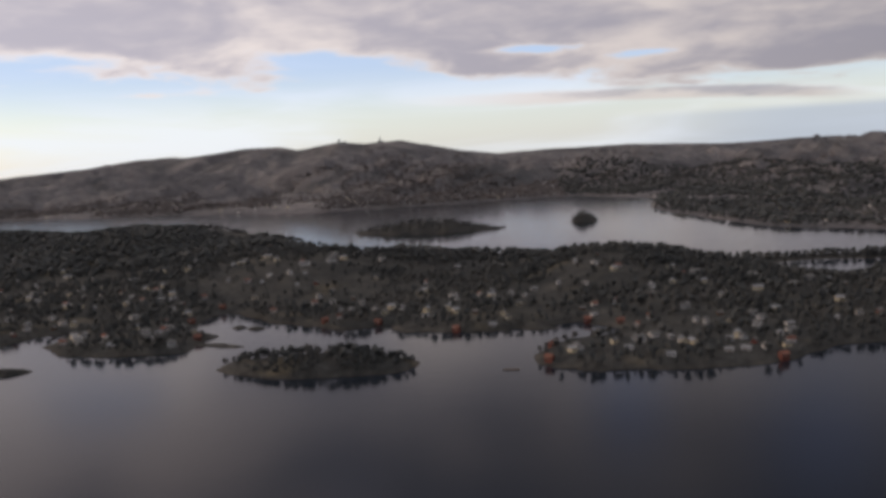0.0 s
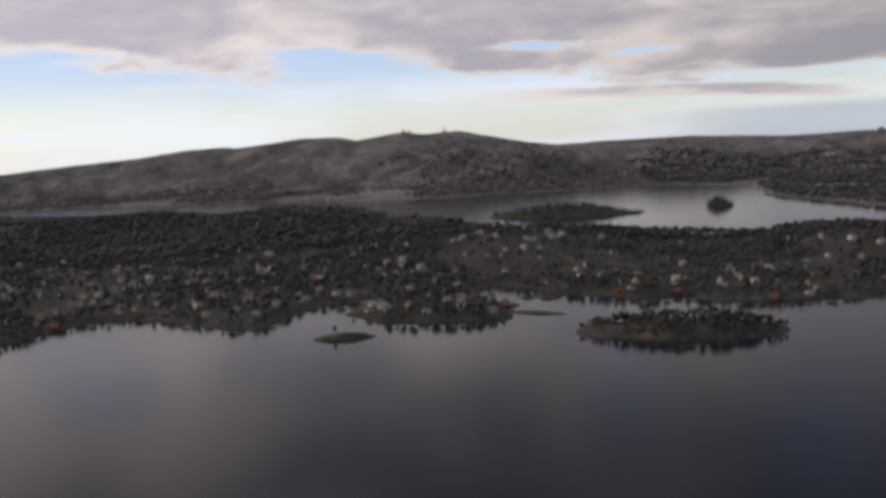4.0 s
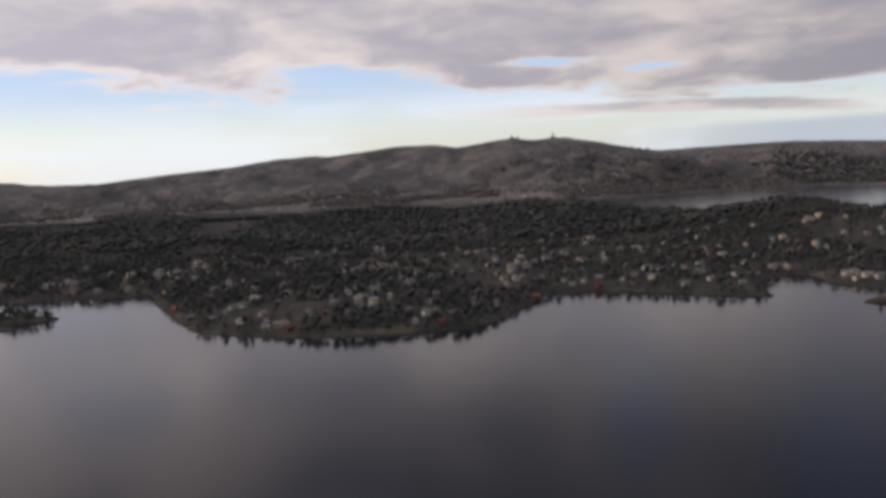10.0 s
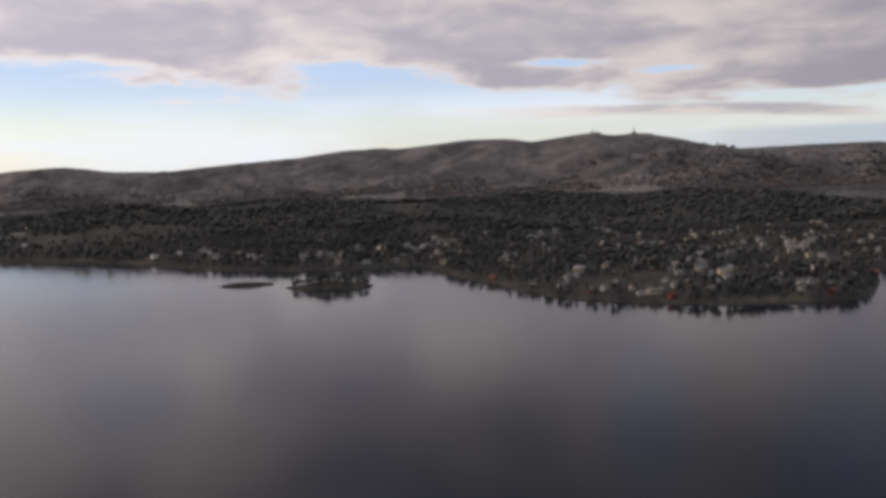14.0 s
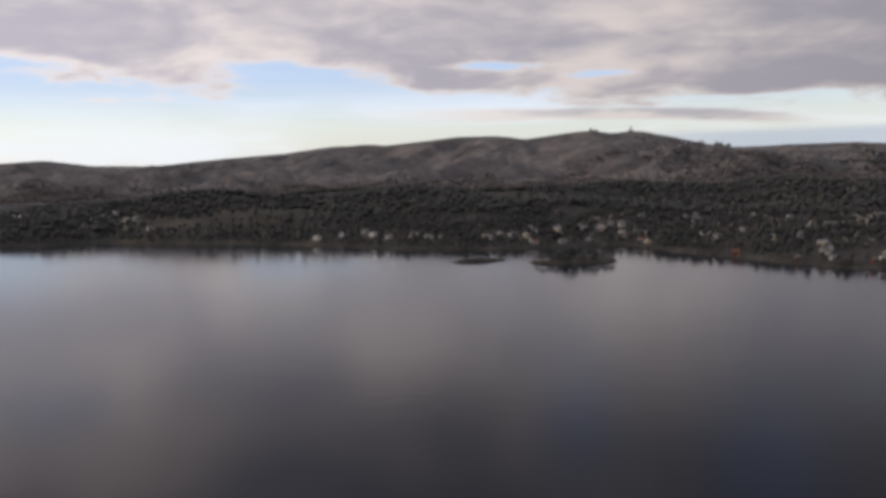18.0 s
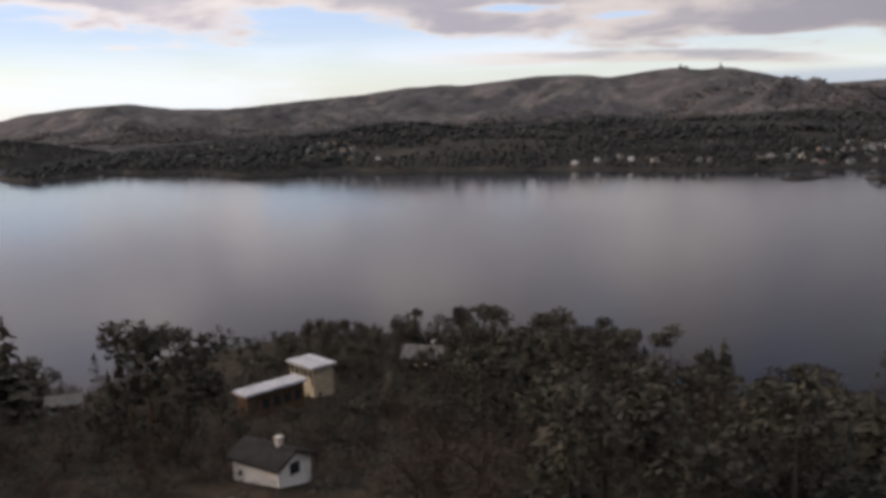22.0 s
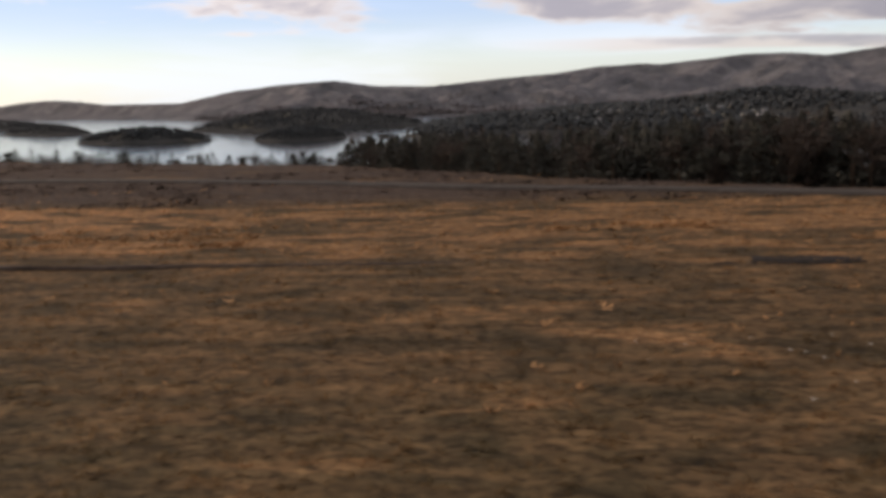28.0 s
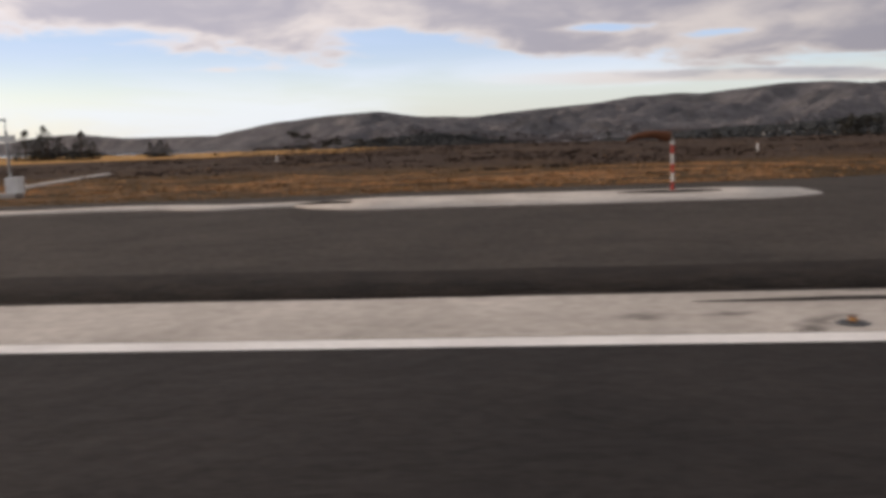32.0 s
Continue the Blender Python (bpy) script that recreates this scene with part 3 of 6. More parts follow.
ISLE_HILLS = [(-310, 800, 90, 80, 16), (-425, 850, 110, 80, 16), (-640, 800, 120, 100, 19), (-820, 770, 90, 90, 17), (-105, 650, 60, 50, 13), (36, 590, 60, 45, 7), (130, 580, 40, 30, 8), (210, 530, 80, 40, 6), (-250, 720, 80, 60, 9), (-550, 650, 80, 80, 9), (-760, 640, 70, 50, 8), (-950, 850, 120, 120, 9), (-700, 1000, 200, 80, 9)]

ISLE_KNOLLS = [(-804, 864, -3.6), (-804, 928, -3.5), (-740, 736, -4.0), (-740, 800, -3.6), (-740, 992, 4.5), (-676, 736, 4.0), (-676, 864, -6.1), (-676, 928, 5.3), (-612, 800, -3.6), (-484, 928, -3.8), (-420, 800, -3.8), (-420, 928, -6.4), (-356, 800, -3.8), (-356, 864, -8.5), (-356, 928, -3.7), (-228, 864, 7.3), (-164, 544, 3.7), (-164, 608, 3.7), (-164, 672, 8.0), (-164, 736, -3.5), (-164, 800, 7.7), (-100, 544, 7.8), (-100, 608, 5.3), (-100, 672, -6.9), (-36, 608, 5.5), (28, 544, -3.5), (28, 608, -8.6), (92, 480, 7.3), (92, 544, 8.1), (220, 480, -4.0), (220, 544, -14.9), (284, 544, -5.0)]        # each 50 m wide


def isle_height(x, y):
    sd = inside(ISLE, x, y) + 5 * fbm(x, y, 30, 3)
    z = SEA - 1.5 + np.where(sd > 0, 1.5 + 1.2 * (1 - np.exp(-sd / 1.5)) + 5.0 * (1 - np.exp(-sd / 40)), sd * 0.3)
    hills = sum(h * np.exp(-((x - a) / rx) ** 2 - ((y - b) / ry) ** 2) for a, b, rx, ry, h in ISLE_HILLS)
    hills = hills + sum(h * np.exp(-((x - a) ** 2 + (y - b) ** 2) / 2500) for a, b, h in ISLE_KNOLLS)
    k = step(sd, 0, 60)
    return z + hills * k + fbm(x, y, 70, 5) * 2.6 * k, sd


# the mountains behind the sound
FAR_SHORE = [(700, 690), (349, 704), (285, 760), (268, 800), (262, 850), (246, 956), (235, 1041), (282, 1249), (205, 1379), (88, 1364), (-87, 1333), (-257, 1316), (-436, 1424), (-577, 1475), (-817, 1560), (-972, 1440), (-1142, 1475), (-1213, 1430), (-1420, 1450), (-1620, 1560), (-1850, 1870), (-2050, 2200), (-2600, 2800), (-3100, 3150), (-4200, 3700), (-5600, 4200), (-5600, 5600), (2600, 5600), (2600, 690)]
RIDGE_LINE = [(-5000, 4500), (-2870, 3156), (-2400, 2700), (-1800, 2200), (-1514, 2083), (-1200, 2230), (-874, 2391), (-430, 2202), (-245, 1953), (-153, 1958), (100, 2020), (400, 2080), (1200, 2200)]
RIDGE_HIGH = [(-5000, 26), (-3700, 22), (-3300, 16), (-3046, 37), (-2857, 42), (-2625, 21), (-2015, 14), (-1826, 38), (-1651, 52), (-1510, 57), (-1420, 43), (-1290, 37), (-1120, 52), (-980, 62), (-874, 77), (-747, 80), (-710, 76), (-594, 86), (-527, 91), (-426, 90), (-365, 78), (-333, 81), (-250, 90), (-194, 83), (-154, 87), (-119, 86), (-44, 71), (44, 52), (115, 43), (188, 46), (310, 51), (448, 51), (687, 41), (831, 43), (948, 44), (1079, 30), (1600, 25)]


def far_height(x, y):
    sd = inside(FAR_SHORE, x, y) + 12 * fbm(x, y, 120, 4)
    ridge = np.interp(x, *np.array(RIDGE_LINE, float).T)
    high = np.interp(x, *np.array(RIDGE_HIGH, float).T) - SEA
    ahead = ridge - y
    u = np.clip(sd, 0, None) / (np.clip(sd, 0, None) + np.clip(ahead, 0, None) + 1e-6)
    rise = 0.30 * u + 0.70 * u ** 1.9
    z = high * np.where(ahead > 0, rise, np.exp(-(ahead / 700) ** 2))
    rough = fbm(x + 0.5 * y, y, 240, 6, 0.55) * 20 * step(sd, 30, 400) * (0.12 + 0.88 * step(np.abs(ahead), 0, 260))
    spur = fbm((x + 0.75 * ahead) * 1.0, ahead * 0.22, 130, 5, 0.55)
    spur = (1 - 2.2 * np.abs(spur)) * 24 * step(sd, 60, 320) * step(ahead, 10, 160)
    gully = spur - np.abs(fbm(x * 1.5 + y * 0.8, y * 0.3, 100, 5, 0.6)) * 34 * step(sd, 60, 300) * step(ahead, 20, 220)
    k = np.where(sd > 0, 2.5 * (1 - np.exp(-sd / 8)), np.maximum(sd, -6) * 0.3)
    return SEA - 0.5 + k + z + rough + gully + fbm(x, y, 40, 3) * 1.4 * step(sd, 0, 60), sd


# the airfield's own shore
HOME_SHORE = [(-1570, -205), (-735, -205), (-742, 45), (-752, 70), (-767, 95), (-779, 103), (-796, 120), (-811, 143), (-830, 152), (-842, 140), (-855, 122), (-866, 96), (-876, 73), (-890, 62), (-904, 62), (-915, 69), (-935, 88), (-965, 84), (-985, 78), (-1020, 112), (-1060, 152), (-1120, 192), (-1200, 290), (-1300, 370), (-1570, 430)]
PLATEAU = [(-772, -170), (-778, 0), (-792, 30), (-815, 36), (-842, 34), (-868, 32), (-890, 24), (-910, 17), (-940, 16), (-964, 25.2), (-975, 28.8), (-985, 32), (-992, 35), (-1000, 39.6), (-1012, 47), (-1030, 56), (-1050, 72), (-1113, 100), (-1150, 108), (-1195, 134), (-1245, 142), (-1272, 160), (-1320, 192), (-1540, 230), (-1540, -170)]
HOME_HILLS = [(-850, 58, 28, 22, 1.8), (-812, 105, 26, 26, 1.0), (-1010, 75, 40, 20, 0.6), (-783, 84, 14, 13, 4.2), (-801, 100, 13, 13, 2.2), (-766, 62, 13, 16, 3.5)]


def home_height(x, y):
    coast = inside(HOME_SHORE, x, y) + 3 * fbm(x, y, 22, 3)
    top = inside(PLATEAU, x, y)
    c, p = np.clip(coast, 0, None), np.clip(-top, 0, None)
    u = c / (c + p + 1e-6)
    slope = SEA + (0 - SEA) * u ** 0.72
    west = step(-x, 930, 960)
    level = np.where(top > 0, -2.4 * (1 - west) * step(top, -8, 10), 0)
    z = np.where(coast > 0, slope + level, SEA + np.maximum(coast, -5) * 0.4)
    z = z + sum(h * np.exp(-((x - a) / rx) ** 2 - ((y - b) / ry) ** 2) for a, b, rx, ry, h in HOME_HILLS) * step(coast, 0, 15)
    rough = 1.2 * step(-top, 0, 15) * step(coast, 0, 10) + 0.22 * step(top, 0, 10) * step(y, 11, 30) + 0.8 * (1 - west) * step(coast, 0, 20)
    flat = step(-x, 1110, 1120) * (1 - step(y, 33, 39))
    return z + fbm(x, y, 18, 5) * rough * (1 - flat) - 0.03, coast


# ---- mesh helpers ----
def mesh_from(name, verts, faces, mats, smooth=False):
    """verts: array n x 3; faces: array m x 3 or m x 4."""
    me = bpy.data.meshes.new(name)
    verts, faces = np.asarray(verts, np.float32), np.asarray(faces, np.int32)
    k = faces.shape[1]
    me.vertices.add(len(verts))
    me.vertices.foreach_set("co", verts.ravel())
    me.loops.add(faces.size)
    me.loops.foreach_set("vertex_index", faces.ravel())
    me.polygons.add(len(faces))
    me.polygons.foreach_set("loop_start", np.arange(0, faces.size, k, dtype=np.int32))
    me.polygons.foreach_set("loop_total", np.full(len(faces), k, np.int32))
    me.update(calc_edges=True)
    if smooth:
        me.polygons.foreach_set("use_smooth", np.ones(len(faces), bool))
    for m in mats if isinstance(mats, (list, tuple)) else [mats]:
        me.materials.append(m)
    return me


def land(name, x0, x1, y0, y1, cell, height, mats, keep=-14, label="", pick=None, grade=None):
    """A sheet of ground by a height function, without the cells that lie far under water."""
    xs = np.arange(x0, x1 + cell / 2, cell)
    ys = np.arange(y0, y1 + cell / 2, cell) if grade is None else grade
    X, Y = np.meshgrid(xs, ys)
    Z, sd = height(X, Y)
    n, w = X.size, len(xs)
    i = np.arange(n).reshape(X.shape)
    quads = np.stack([i[:-1, :-1], i[:-1, 1:], i[1:, 1:], i[1:, :-1]], -1).reshape(-1, 4)
    quads = quads[(sd.ravel()[quads] > keep).any(1)]
    used = np.unique(quads)
    back = np.zeros(n, int)
    back[used] = np.arange(len(used))
    V = np.stack([X, Y, Z], -1).reshape(-1, 3)[used]
    me = mesh_from(name, V, back[quads], mats, True)
    if pick is not None:
        mid = V[back[quads]].mean(1)
        me.polygons.foreach_set("material_index", pick(mid, sd.ravel()[quads].mean(1)).astype(np.int32))
    return tagged(new(name, me), label, "ground", kind="structure")


def part(name, bm, material, parent, label=""):
    me = bpy.data.meshes.new(name)
    bm.to_mesh(me)
    bm.free()
    me.materials.append(material)
    ob = new(name, me)
    ob.parent = parent
    return tagged(ob, label)


def thing(name, label, category, group="", at=(0, 0, 0), turn=0.0):
    ob = new(name)
    ob.matrix_world = pose(*at, 0, 0, turn)
    return tagged(ob, label, category, group)


def add_box(bm, x0, x1, y0, y1, z0, z1):
    v = [bm.verts.new(p) for p in ((x0, y0, z0), (x1, y0, z0), (x1, y1, z0), (x0, y1, z0), (x0, y0, z1), (x1, y0, z1), (x1, y1, z1), (x0, y1, z1))]
    for f in ((0, 3, 2, 1), (4, 5, 6, 7), (0, 1, 5, 4), (1, 2, 6, 5), (2, 3, 7, 6), (3, 0, 4, 7)):
        bm.faces.new([v[i] for i in f])
    return bm


def box(*b):
    return add_box(bmesh.new(), *b)


def rod(r0, r1, z0, z1, sides=8, x=0.0, y=0.0, bm=None, lean=(0.0, 0.0)):
    bm = bm or bmesh.new()
    ring = lambda r, z, ox, oy: [bm.verts.new((x + ox + r * math.cos(6.2832 * i / sides), y + oy + r * math.sin(6.2832 * i / sides), z)) for i in range(sides)]
    a, b = ring(r0, z0, 0, 0), ring(r1, z1, *lean)
    for i in range(sides):
        j = (i + 1) % sides
        bm.faces.new((a[i], a[j], b[j], b[i]))
    bm.faces.new(a[::-1])
    bm.faces.new(b)
    return bm


# ---- water and ground ----
sea = mesh_from("water", [(-9000, -4000, SEA), (9000, -4000, SEA), (9000, 9000, SEA), (-9000, 9000, SEA)], [(0, 1, 2, 3)], M_SEA)
tagged(new("water", sea), "calm dark fjord water reflecting the cloudy sky", "water", kind="structure")


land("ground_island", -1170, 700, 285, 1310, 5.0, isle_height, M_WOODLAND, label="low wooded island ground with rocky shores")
land("ground_mountain", -5000, 1700, 680, 4600, 11.5, far_height, (M_HEATH, M_ROCK), keep=-40, label="brown heath mountains behind the sound")


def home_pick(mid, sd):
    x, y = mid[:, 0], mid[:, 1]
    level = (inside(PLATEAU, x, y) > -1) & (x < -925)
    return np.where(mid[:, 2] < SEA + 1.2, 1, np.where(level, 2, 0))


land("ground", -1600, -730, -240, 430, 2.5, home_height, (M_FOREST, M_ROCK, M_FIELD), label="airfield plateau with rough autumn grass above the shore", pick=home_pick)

# ---- small islands ----
def islet(x, y, rx, ry, turn, high, name="islet", label="small wooded islet with a rocky rim"):
    def height(X, Y):
        c, s = math.cos(radians(turn)), math.sin(radians(turn))
        u, v = ((X - x) * c + (Y - y) * s) / rx, ((Y - y) * c - (X - x) * s) / ry
        d = (1 - np.sqrt(u * u + v * v)) * min(rx, ry) + 0.22 * min(rx, ry) * fbm(X, Y, min(rx, ry) * 1.2, 4)
        k = np.clip(d / min(rx, ry), 0, 1)
        z = SEA + np.where(d > 0, 0.9 * (1 - np.exp(-d / 1.2)) + high * k ** 0.8 + 0.4 * fbm(X, Y, 8, 3), np.maximum(d, -4) * 0.5)
        return z, d
    r = max(rx, ry) * 1.4
    ob = land(name, x - r, x + r, y - r, y + r, max(1.2, min(rx, ry) / 14), height, M_WOODLAND, keep=-5, label=label)
    return height, (x, y, r)


ISLETS = [islet(-57, 336, 43, 17, -8, 4.0), islet(-190, 350, 13, 5, 6, 1.5, label="bare rocky skerry with a few trees"), islet(-578, 409, 20, 8, -3, 2.4), islet(-622, 424, 14, 4, 10, 0.8, label="flat bare skerry"),
          islet(-30, 905, 80, 30, -8, 10), islet(139, 925, 15, 13, 0, 7), islet(244, 930, 9, 6, 0, 1.5),
          islet(-1360, 712, 66, 34, -14, 9), islet(-1215, 676, 36, 34, 30, 8), islet(-1150, 690, 8, 5, 0, 1.5), islet(-1620, 1010, 90, 40, -40, 9), islet(-1285, 985, 135, 85, -8, 21), islet(-1900, 1350, 120, 60, -30, 12),
          islet(-108.5, 424, 4, 2.2, 0, 0.8, label="grassy rock holm"), islet(-99, 419, 5, 2.2, 0, 0.8, label="grassy rock holm"), islet(37, 385, 9, 2.4, 0, 0.6, label="grassy rock holm"), islet(-108, 384, 15, 2.4, -24, 0.6, label="low bare rock spit")]

# ---- runway and airfield surfaces ----
def slab(name, corners, z0, z1, material, label, category="pavement"):
    bm = bmesh.new()
    lo, hi = [bm.verts.new((x, y, z0)) for x, y in corners], [bm.verts.new((x, y, z1)) for x, y in corners]
    bm.faces.new(hi)
    for i in range(len(corners)):
        j = (i + 1) % len(corners)
        bm.faces.new((lo[i], lo[j], hi[j], hi[i]))
    bmesh.ops.recalc_face_normals(bm, faces=bm.faces)
    me = bpy.data.meshes.new(name)
    bm.to_mesh(me)
    me.materials.append(material)
    return tagged(new(name, me), label, category, kind="structure")


slab("runway", [(-1540, -9), (-1040, -9), (-1040, 7.6), (-1540, 7.6)], -0.3, 0.02, M_ASPHALT, "dark worn asphalt runway", "runway")
slab("runway_shoulder", [(-1540, 7.6), (-1119, 7.6), (-1119, 9.6), (-1540, 9.6)], -0.3, 0.012, M_CONCRETE, "pale frosty concrete runway shoulder", "runway")
slab("runway_shoulder", [(-1119, 7.6), (-1083, 7.6), (-1083, 9.6), (-1119, 9.6)], -0.3, 0.010, M_MIDCONCRETE, "worn beige concrete runway shoulder with stains", "runway")
slab("runway_shoulder", [(-1083, 7.6), (-1040, 7.6), (-1040, 9.6), (-1083, 9.6)], -0.3, 0.009, M_OLDCONCRETE, "old grey stained concrete runway shoulder", "runway")
slab("taxiway", [(-1540, 9.6), (-1124.2, 9.6), (-1124.0, 14), (-1124.4, 20), (-1124.3, 27), (-1123.6, 31), (-1123.2, 32.8), (-1133, 34.5), (-1160, 32.2), (-1176, 28), (-1200, 26.3), (-1540, 26.3)], -0.3, 0.03, M_TARMAC, "old grey tarmac apron beside the runway", "apron")
slab("edge_line", [(-1540, 7.24), (-1062, 7.24), (-1062, 7.56), (-1540, 7.56)], 0.0, 0.026, M_PAINT, "white painted runway edge line", "marking")
for x0, x1, y0, y1 in ((-1135.5, -1127.2, 5.1, 5.75), (-1087, -1072, 6.3, 7.0)):
    slab("touchdown_marking", [(x0, y0), (x1, y0), (x1, y1), (x0, y1)], 0.0, 0.026, M_PAINT, "white painted runway block marking", "marking")

# ---- trees ----
def flake(out, centre, size, r, flat=0.45):
    """One irregular leaf clump: two crossed small triangles."""
    for _ in range(2):
        d = r.normal(size=(3, 3))
        d[:, 2] *= flat
        d /= np.linalg.norm(d, axis=1)[:, None] + 1e-6
        out.append(centre + d * size * r.uniform(0.6, 1.2, (3, 1)))


def spruce_mesh(seed, h=1.0, whorls=17, arms=9, wide=0.25):
    r, out = np.random.default_rng(seed), []
    for w in range(whorls):
        k = w / (whorls - 1)
        z, reach = h * (0.14 + 0.84 * k), wide * h * (1.03 - k) ** 0.62 * r.uniform(0.75, 1.15)
        n = max(3, int(arms * (1.1 - 0.6 * k)))
        for a in np.arange(n) * 6.283 / n + r.uniform(0, 6.28):
            a += r.normal() * 0.2
            l = reach * r.uniform(0.6, 1.25)
            z += r.normal() * 0.016 * h
            d, s = np.array([math.cos(a), math.sin(a), 0]), np.array([-math.sin(a), math.cos(a), 0])
            p0, p1 = np.array([0, 0, z + 0.03 * h]), d * l + [0, 0, z - 0.35 * l]
            m = (p0 + p1) / 2
            out.append(np.array([p0, m + s * l * 0.42 - [0, 0, 0.12 * l], p1]))
            out.append(np.array([p0, p1, m - s * l * 0.42 - [0, 0, 0.16 * l]]))
            flake(out, m + r.normal(size=3) * l * 0.15, l * 0.34, r)
    out.append(np.array([[-0.015, 0, h * 0.94], [0.015, 0.01, h * 0.94], [0, 0, h * 1.04]]))
    return np.array(out)


def pine_mesh(seed, h=1.0, clumps=460, wide=0.33, base=0.36):
    r, out = np.random.default_rng(seed), []
    lumps = [(r.normal(size=3) * [wide * 0.45, wide * 0.45, 0.16] * h + [0, 0, h * r.uniform(base + 0.15, 0.86)], h * wide * r.uniform(0.35, 0.62)) for _ in range(7)]
    for i in range(clumps):
        c, size = lumps[i % 7]
        d = r.normal(size=3)
        d /= np.linalg.norm(d)
        flake(out, c + d * size * r.uniform(0.5, 1.05) * [1, 1, 0.75], h * 0.041, r, 0.8)
    return np.array(out)


def fir_mesh(seed, h=1.0, clumps=410, wide=0.34):
    """A dense young conifer, clothed to the ground, with an uneven pointed crown."""
    r, out = np.random.default_rng(seed), []
    lean = r.normal(size=2) * 0.03
    for i in range(clumps):
        k = r.random() ** 1.15
        reach = wide * h * (1.04 - k) ** 0.7 * (0.8 + 0.25 * math.sin(k * 31 + seed)) * r.uniform(0.3, 1.15) ** 0.6
        a = r.uniform(0, 6.28)
        c = np.array([math.cos(a) * reach + lean[0] * k, math.sin(a) * reach + lean[1] * k, h * (0.08 + 0.9 * k) - 0.25 * reach])
        flake(out, c, h * (0.053 - 0.023 * k), r, 0.55)
    for i in range(5):
        a = i * 1.2566
        out.append(np.array([[lean[0] + 0.05 * math.cos(a), lean[1] + 0.05 * math.sin(a), 0.86 * h], [lean[0] + 0.05 * math.cos(a + 1.3), lean[1] + 0.05 * math.sin(a + 1.3), 0.84 * h], [lean[0], lean[1], 1.03 * h]]))
    return np.array(out)


def bare_mesh(seed, h=1.0, limbs=18):
    """A leafless broadleaf: limbs that fork into thin twigs."""
    r, out = np.random.default_rng(seed), []

    def stick(p, q, w):
        s = np.cross(q - p, r.normal(size=3))
        s *= w / (np.linalg.norm(s) + 1e-6)
        out.append(np.array([p - s, p + s, q]))
    for i in range(limbs):
        p = np.array([0, 0, h * r.uniform(0.08, 0.6)])
        a = r.uniform(0, 6.28)
        q = p + np.array([math.cos(a) * 0.22, math.sin(a) * 0.22, r.uniform(0.2, 0.4)]) * h * r.uniform(0.7, 1.1)
        stick(p, q, 0.012 * h)
        for _ in range(8):
            s = p + (q - p) * r.uniform(0.4, 1)
            e = s + np.clip(r.normal(size=3), -1.4, 1.4) * [0.11, 0.11, 0.08] * h + [0, 0, 0.09 * h]
            stick(s, e, 0.006 * h)
            for _ in range(3):
                stick(e, e + np.clip(r.normal(size=3), -1.4, 1.4) * 0.075 * h + [0, 0, 0.04 * h], 0.0065 * h)
    return np.array(out)


def trunk_tris(h=1.0, r0=0.022, top=0.9, sides=5):
    a = np.arange(sides) * 6.283 / sides
    lo, tip = np.stack([np.cos(a) * r0 * h, np.sin(a) * r0 * h, 0 * a - 0.06 * h], -1), np.array([0, 0, top * h])
    return np.array([[lo[i], lo[(i + 1) % sides], tip] for i in range(sides)])


def soup(name, tris, material):
    tris = np.asarray(tris).reshape(-1, 3)
    return mesh_from(name, tris, np.arange(len(tris)).reshape(-1, 3), material)


TREE_KINDS = [("spruce", [spruce_mesh(s) for s in (1, 2, 3)], M_NEEDLE, "dark green spruce with drooping branches"),
              ("pine", [pine_mesh(s) for s in (4, 5, 6)], M_NEEDLE, "dark green pine with a rounded open crown"),
              ("birch", [bare_mesh(s) for s in (7, 8)], M_LEAFLESS, "leafless brown broadleaf tree"),
              ("young_conifer", [fir_mesh(s) for s in (21, 22, 23)], M_NEEDLE, "dense dark green young conifer with branches to the ground")]
TREES = []
for kind, crowns, material, label in TREE_KINDS:
    TREES.append([(kind, label, soup("trunk", trunk_tris(1.0, 0.024 if kind != "birch" else 0.016), M_BARK), soup("crown", c, material), c) for c in crowns])


def plant(kind, variant, x, y, z, h, turn, group="trees on the near shore", wide=1.0):
    name, label, trunk, crown, _ = TREES[kind][variant % len(TREES[kind])]
    ob = thing(name, label, "tree", group)
    ob.matrix_world = pose(x, y, z - 0.1, 0, 0, turn) @ Matrix.Diagonal((h * wide, h * wide, h, 1))
    for n, me in (("trunk", trunk), ("crown", crown)):
        new(n, me).parent = ob
    return ob


def tile(templates, places, name, material, label, category="woodland"):
    """Many trees as one mesh. templates: arrays of triangles one unit high; places: rows x, y, z, height, width, turn, template."""
    parts = []
    for k, t in enumerate(templates):
        p = places[places[:, 6].astype(int) == k]
        if not len(p):
            continue
        c, s = np.cos(p[:, 5])[:, None, None], np.sin(p[:, 5])[:, None, None]
        x, y, z = (t[None, :, :, i] for i in range(3))
        w, h = p[:, 4][:, None, None], p[:, 3][:, None, None]
        parts.append(np.stack([(x * c - y * s) * w + p[:, 0][:, None, None], (x * s + y * c) * w + p[:, 1][:, None, None], z * h + p[:, 2][:, None, None]], -1).reshape(-1, 3, 3))
    return tagged(new(name, soup(name, np.concatenate(parts), material)), label, category, kind="stuff")


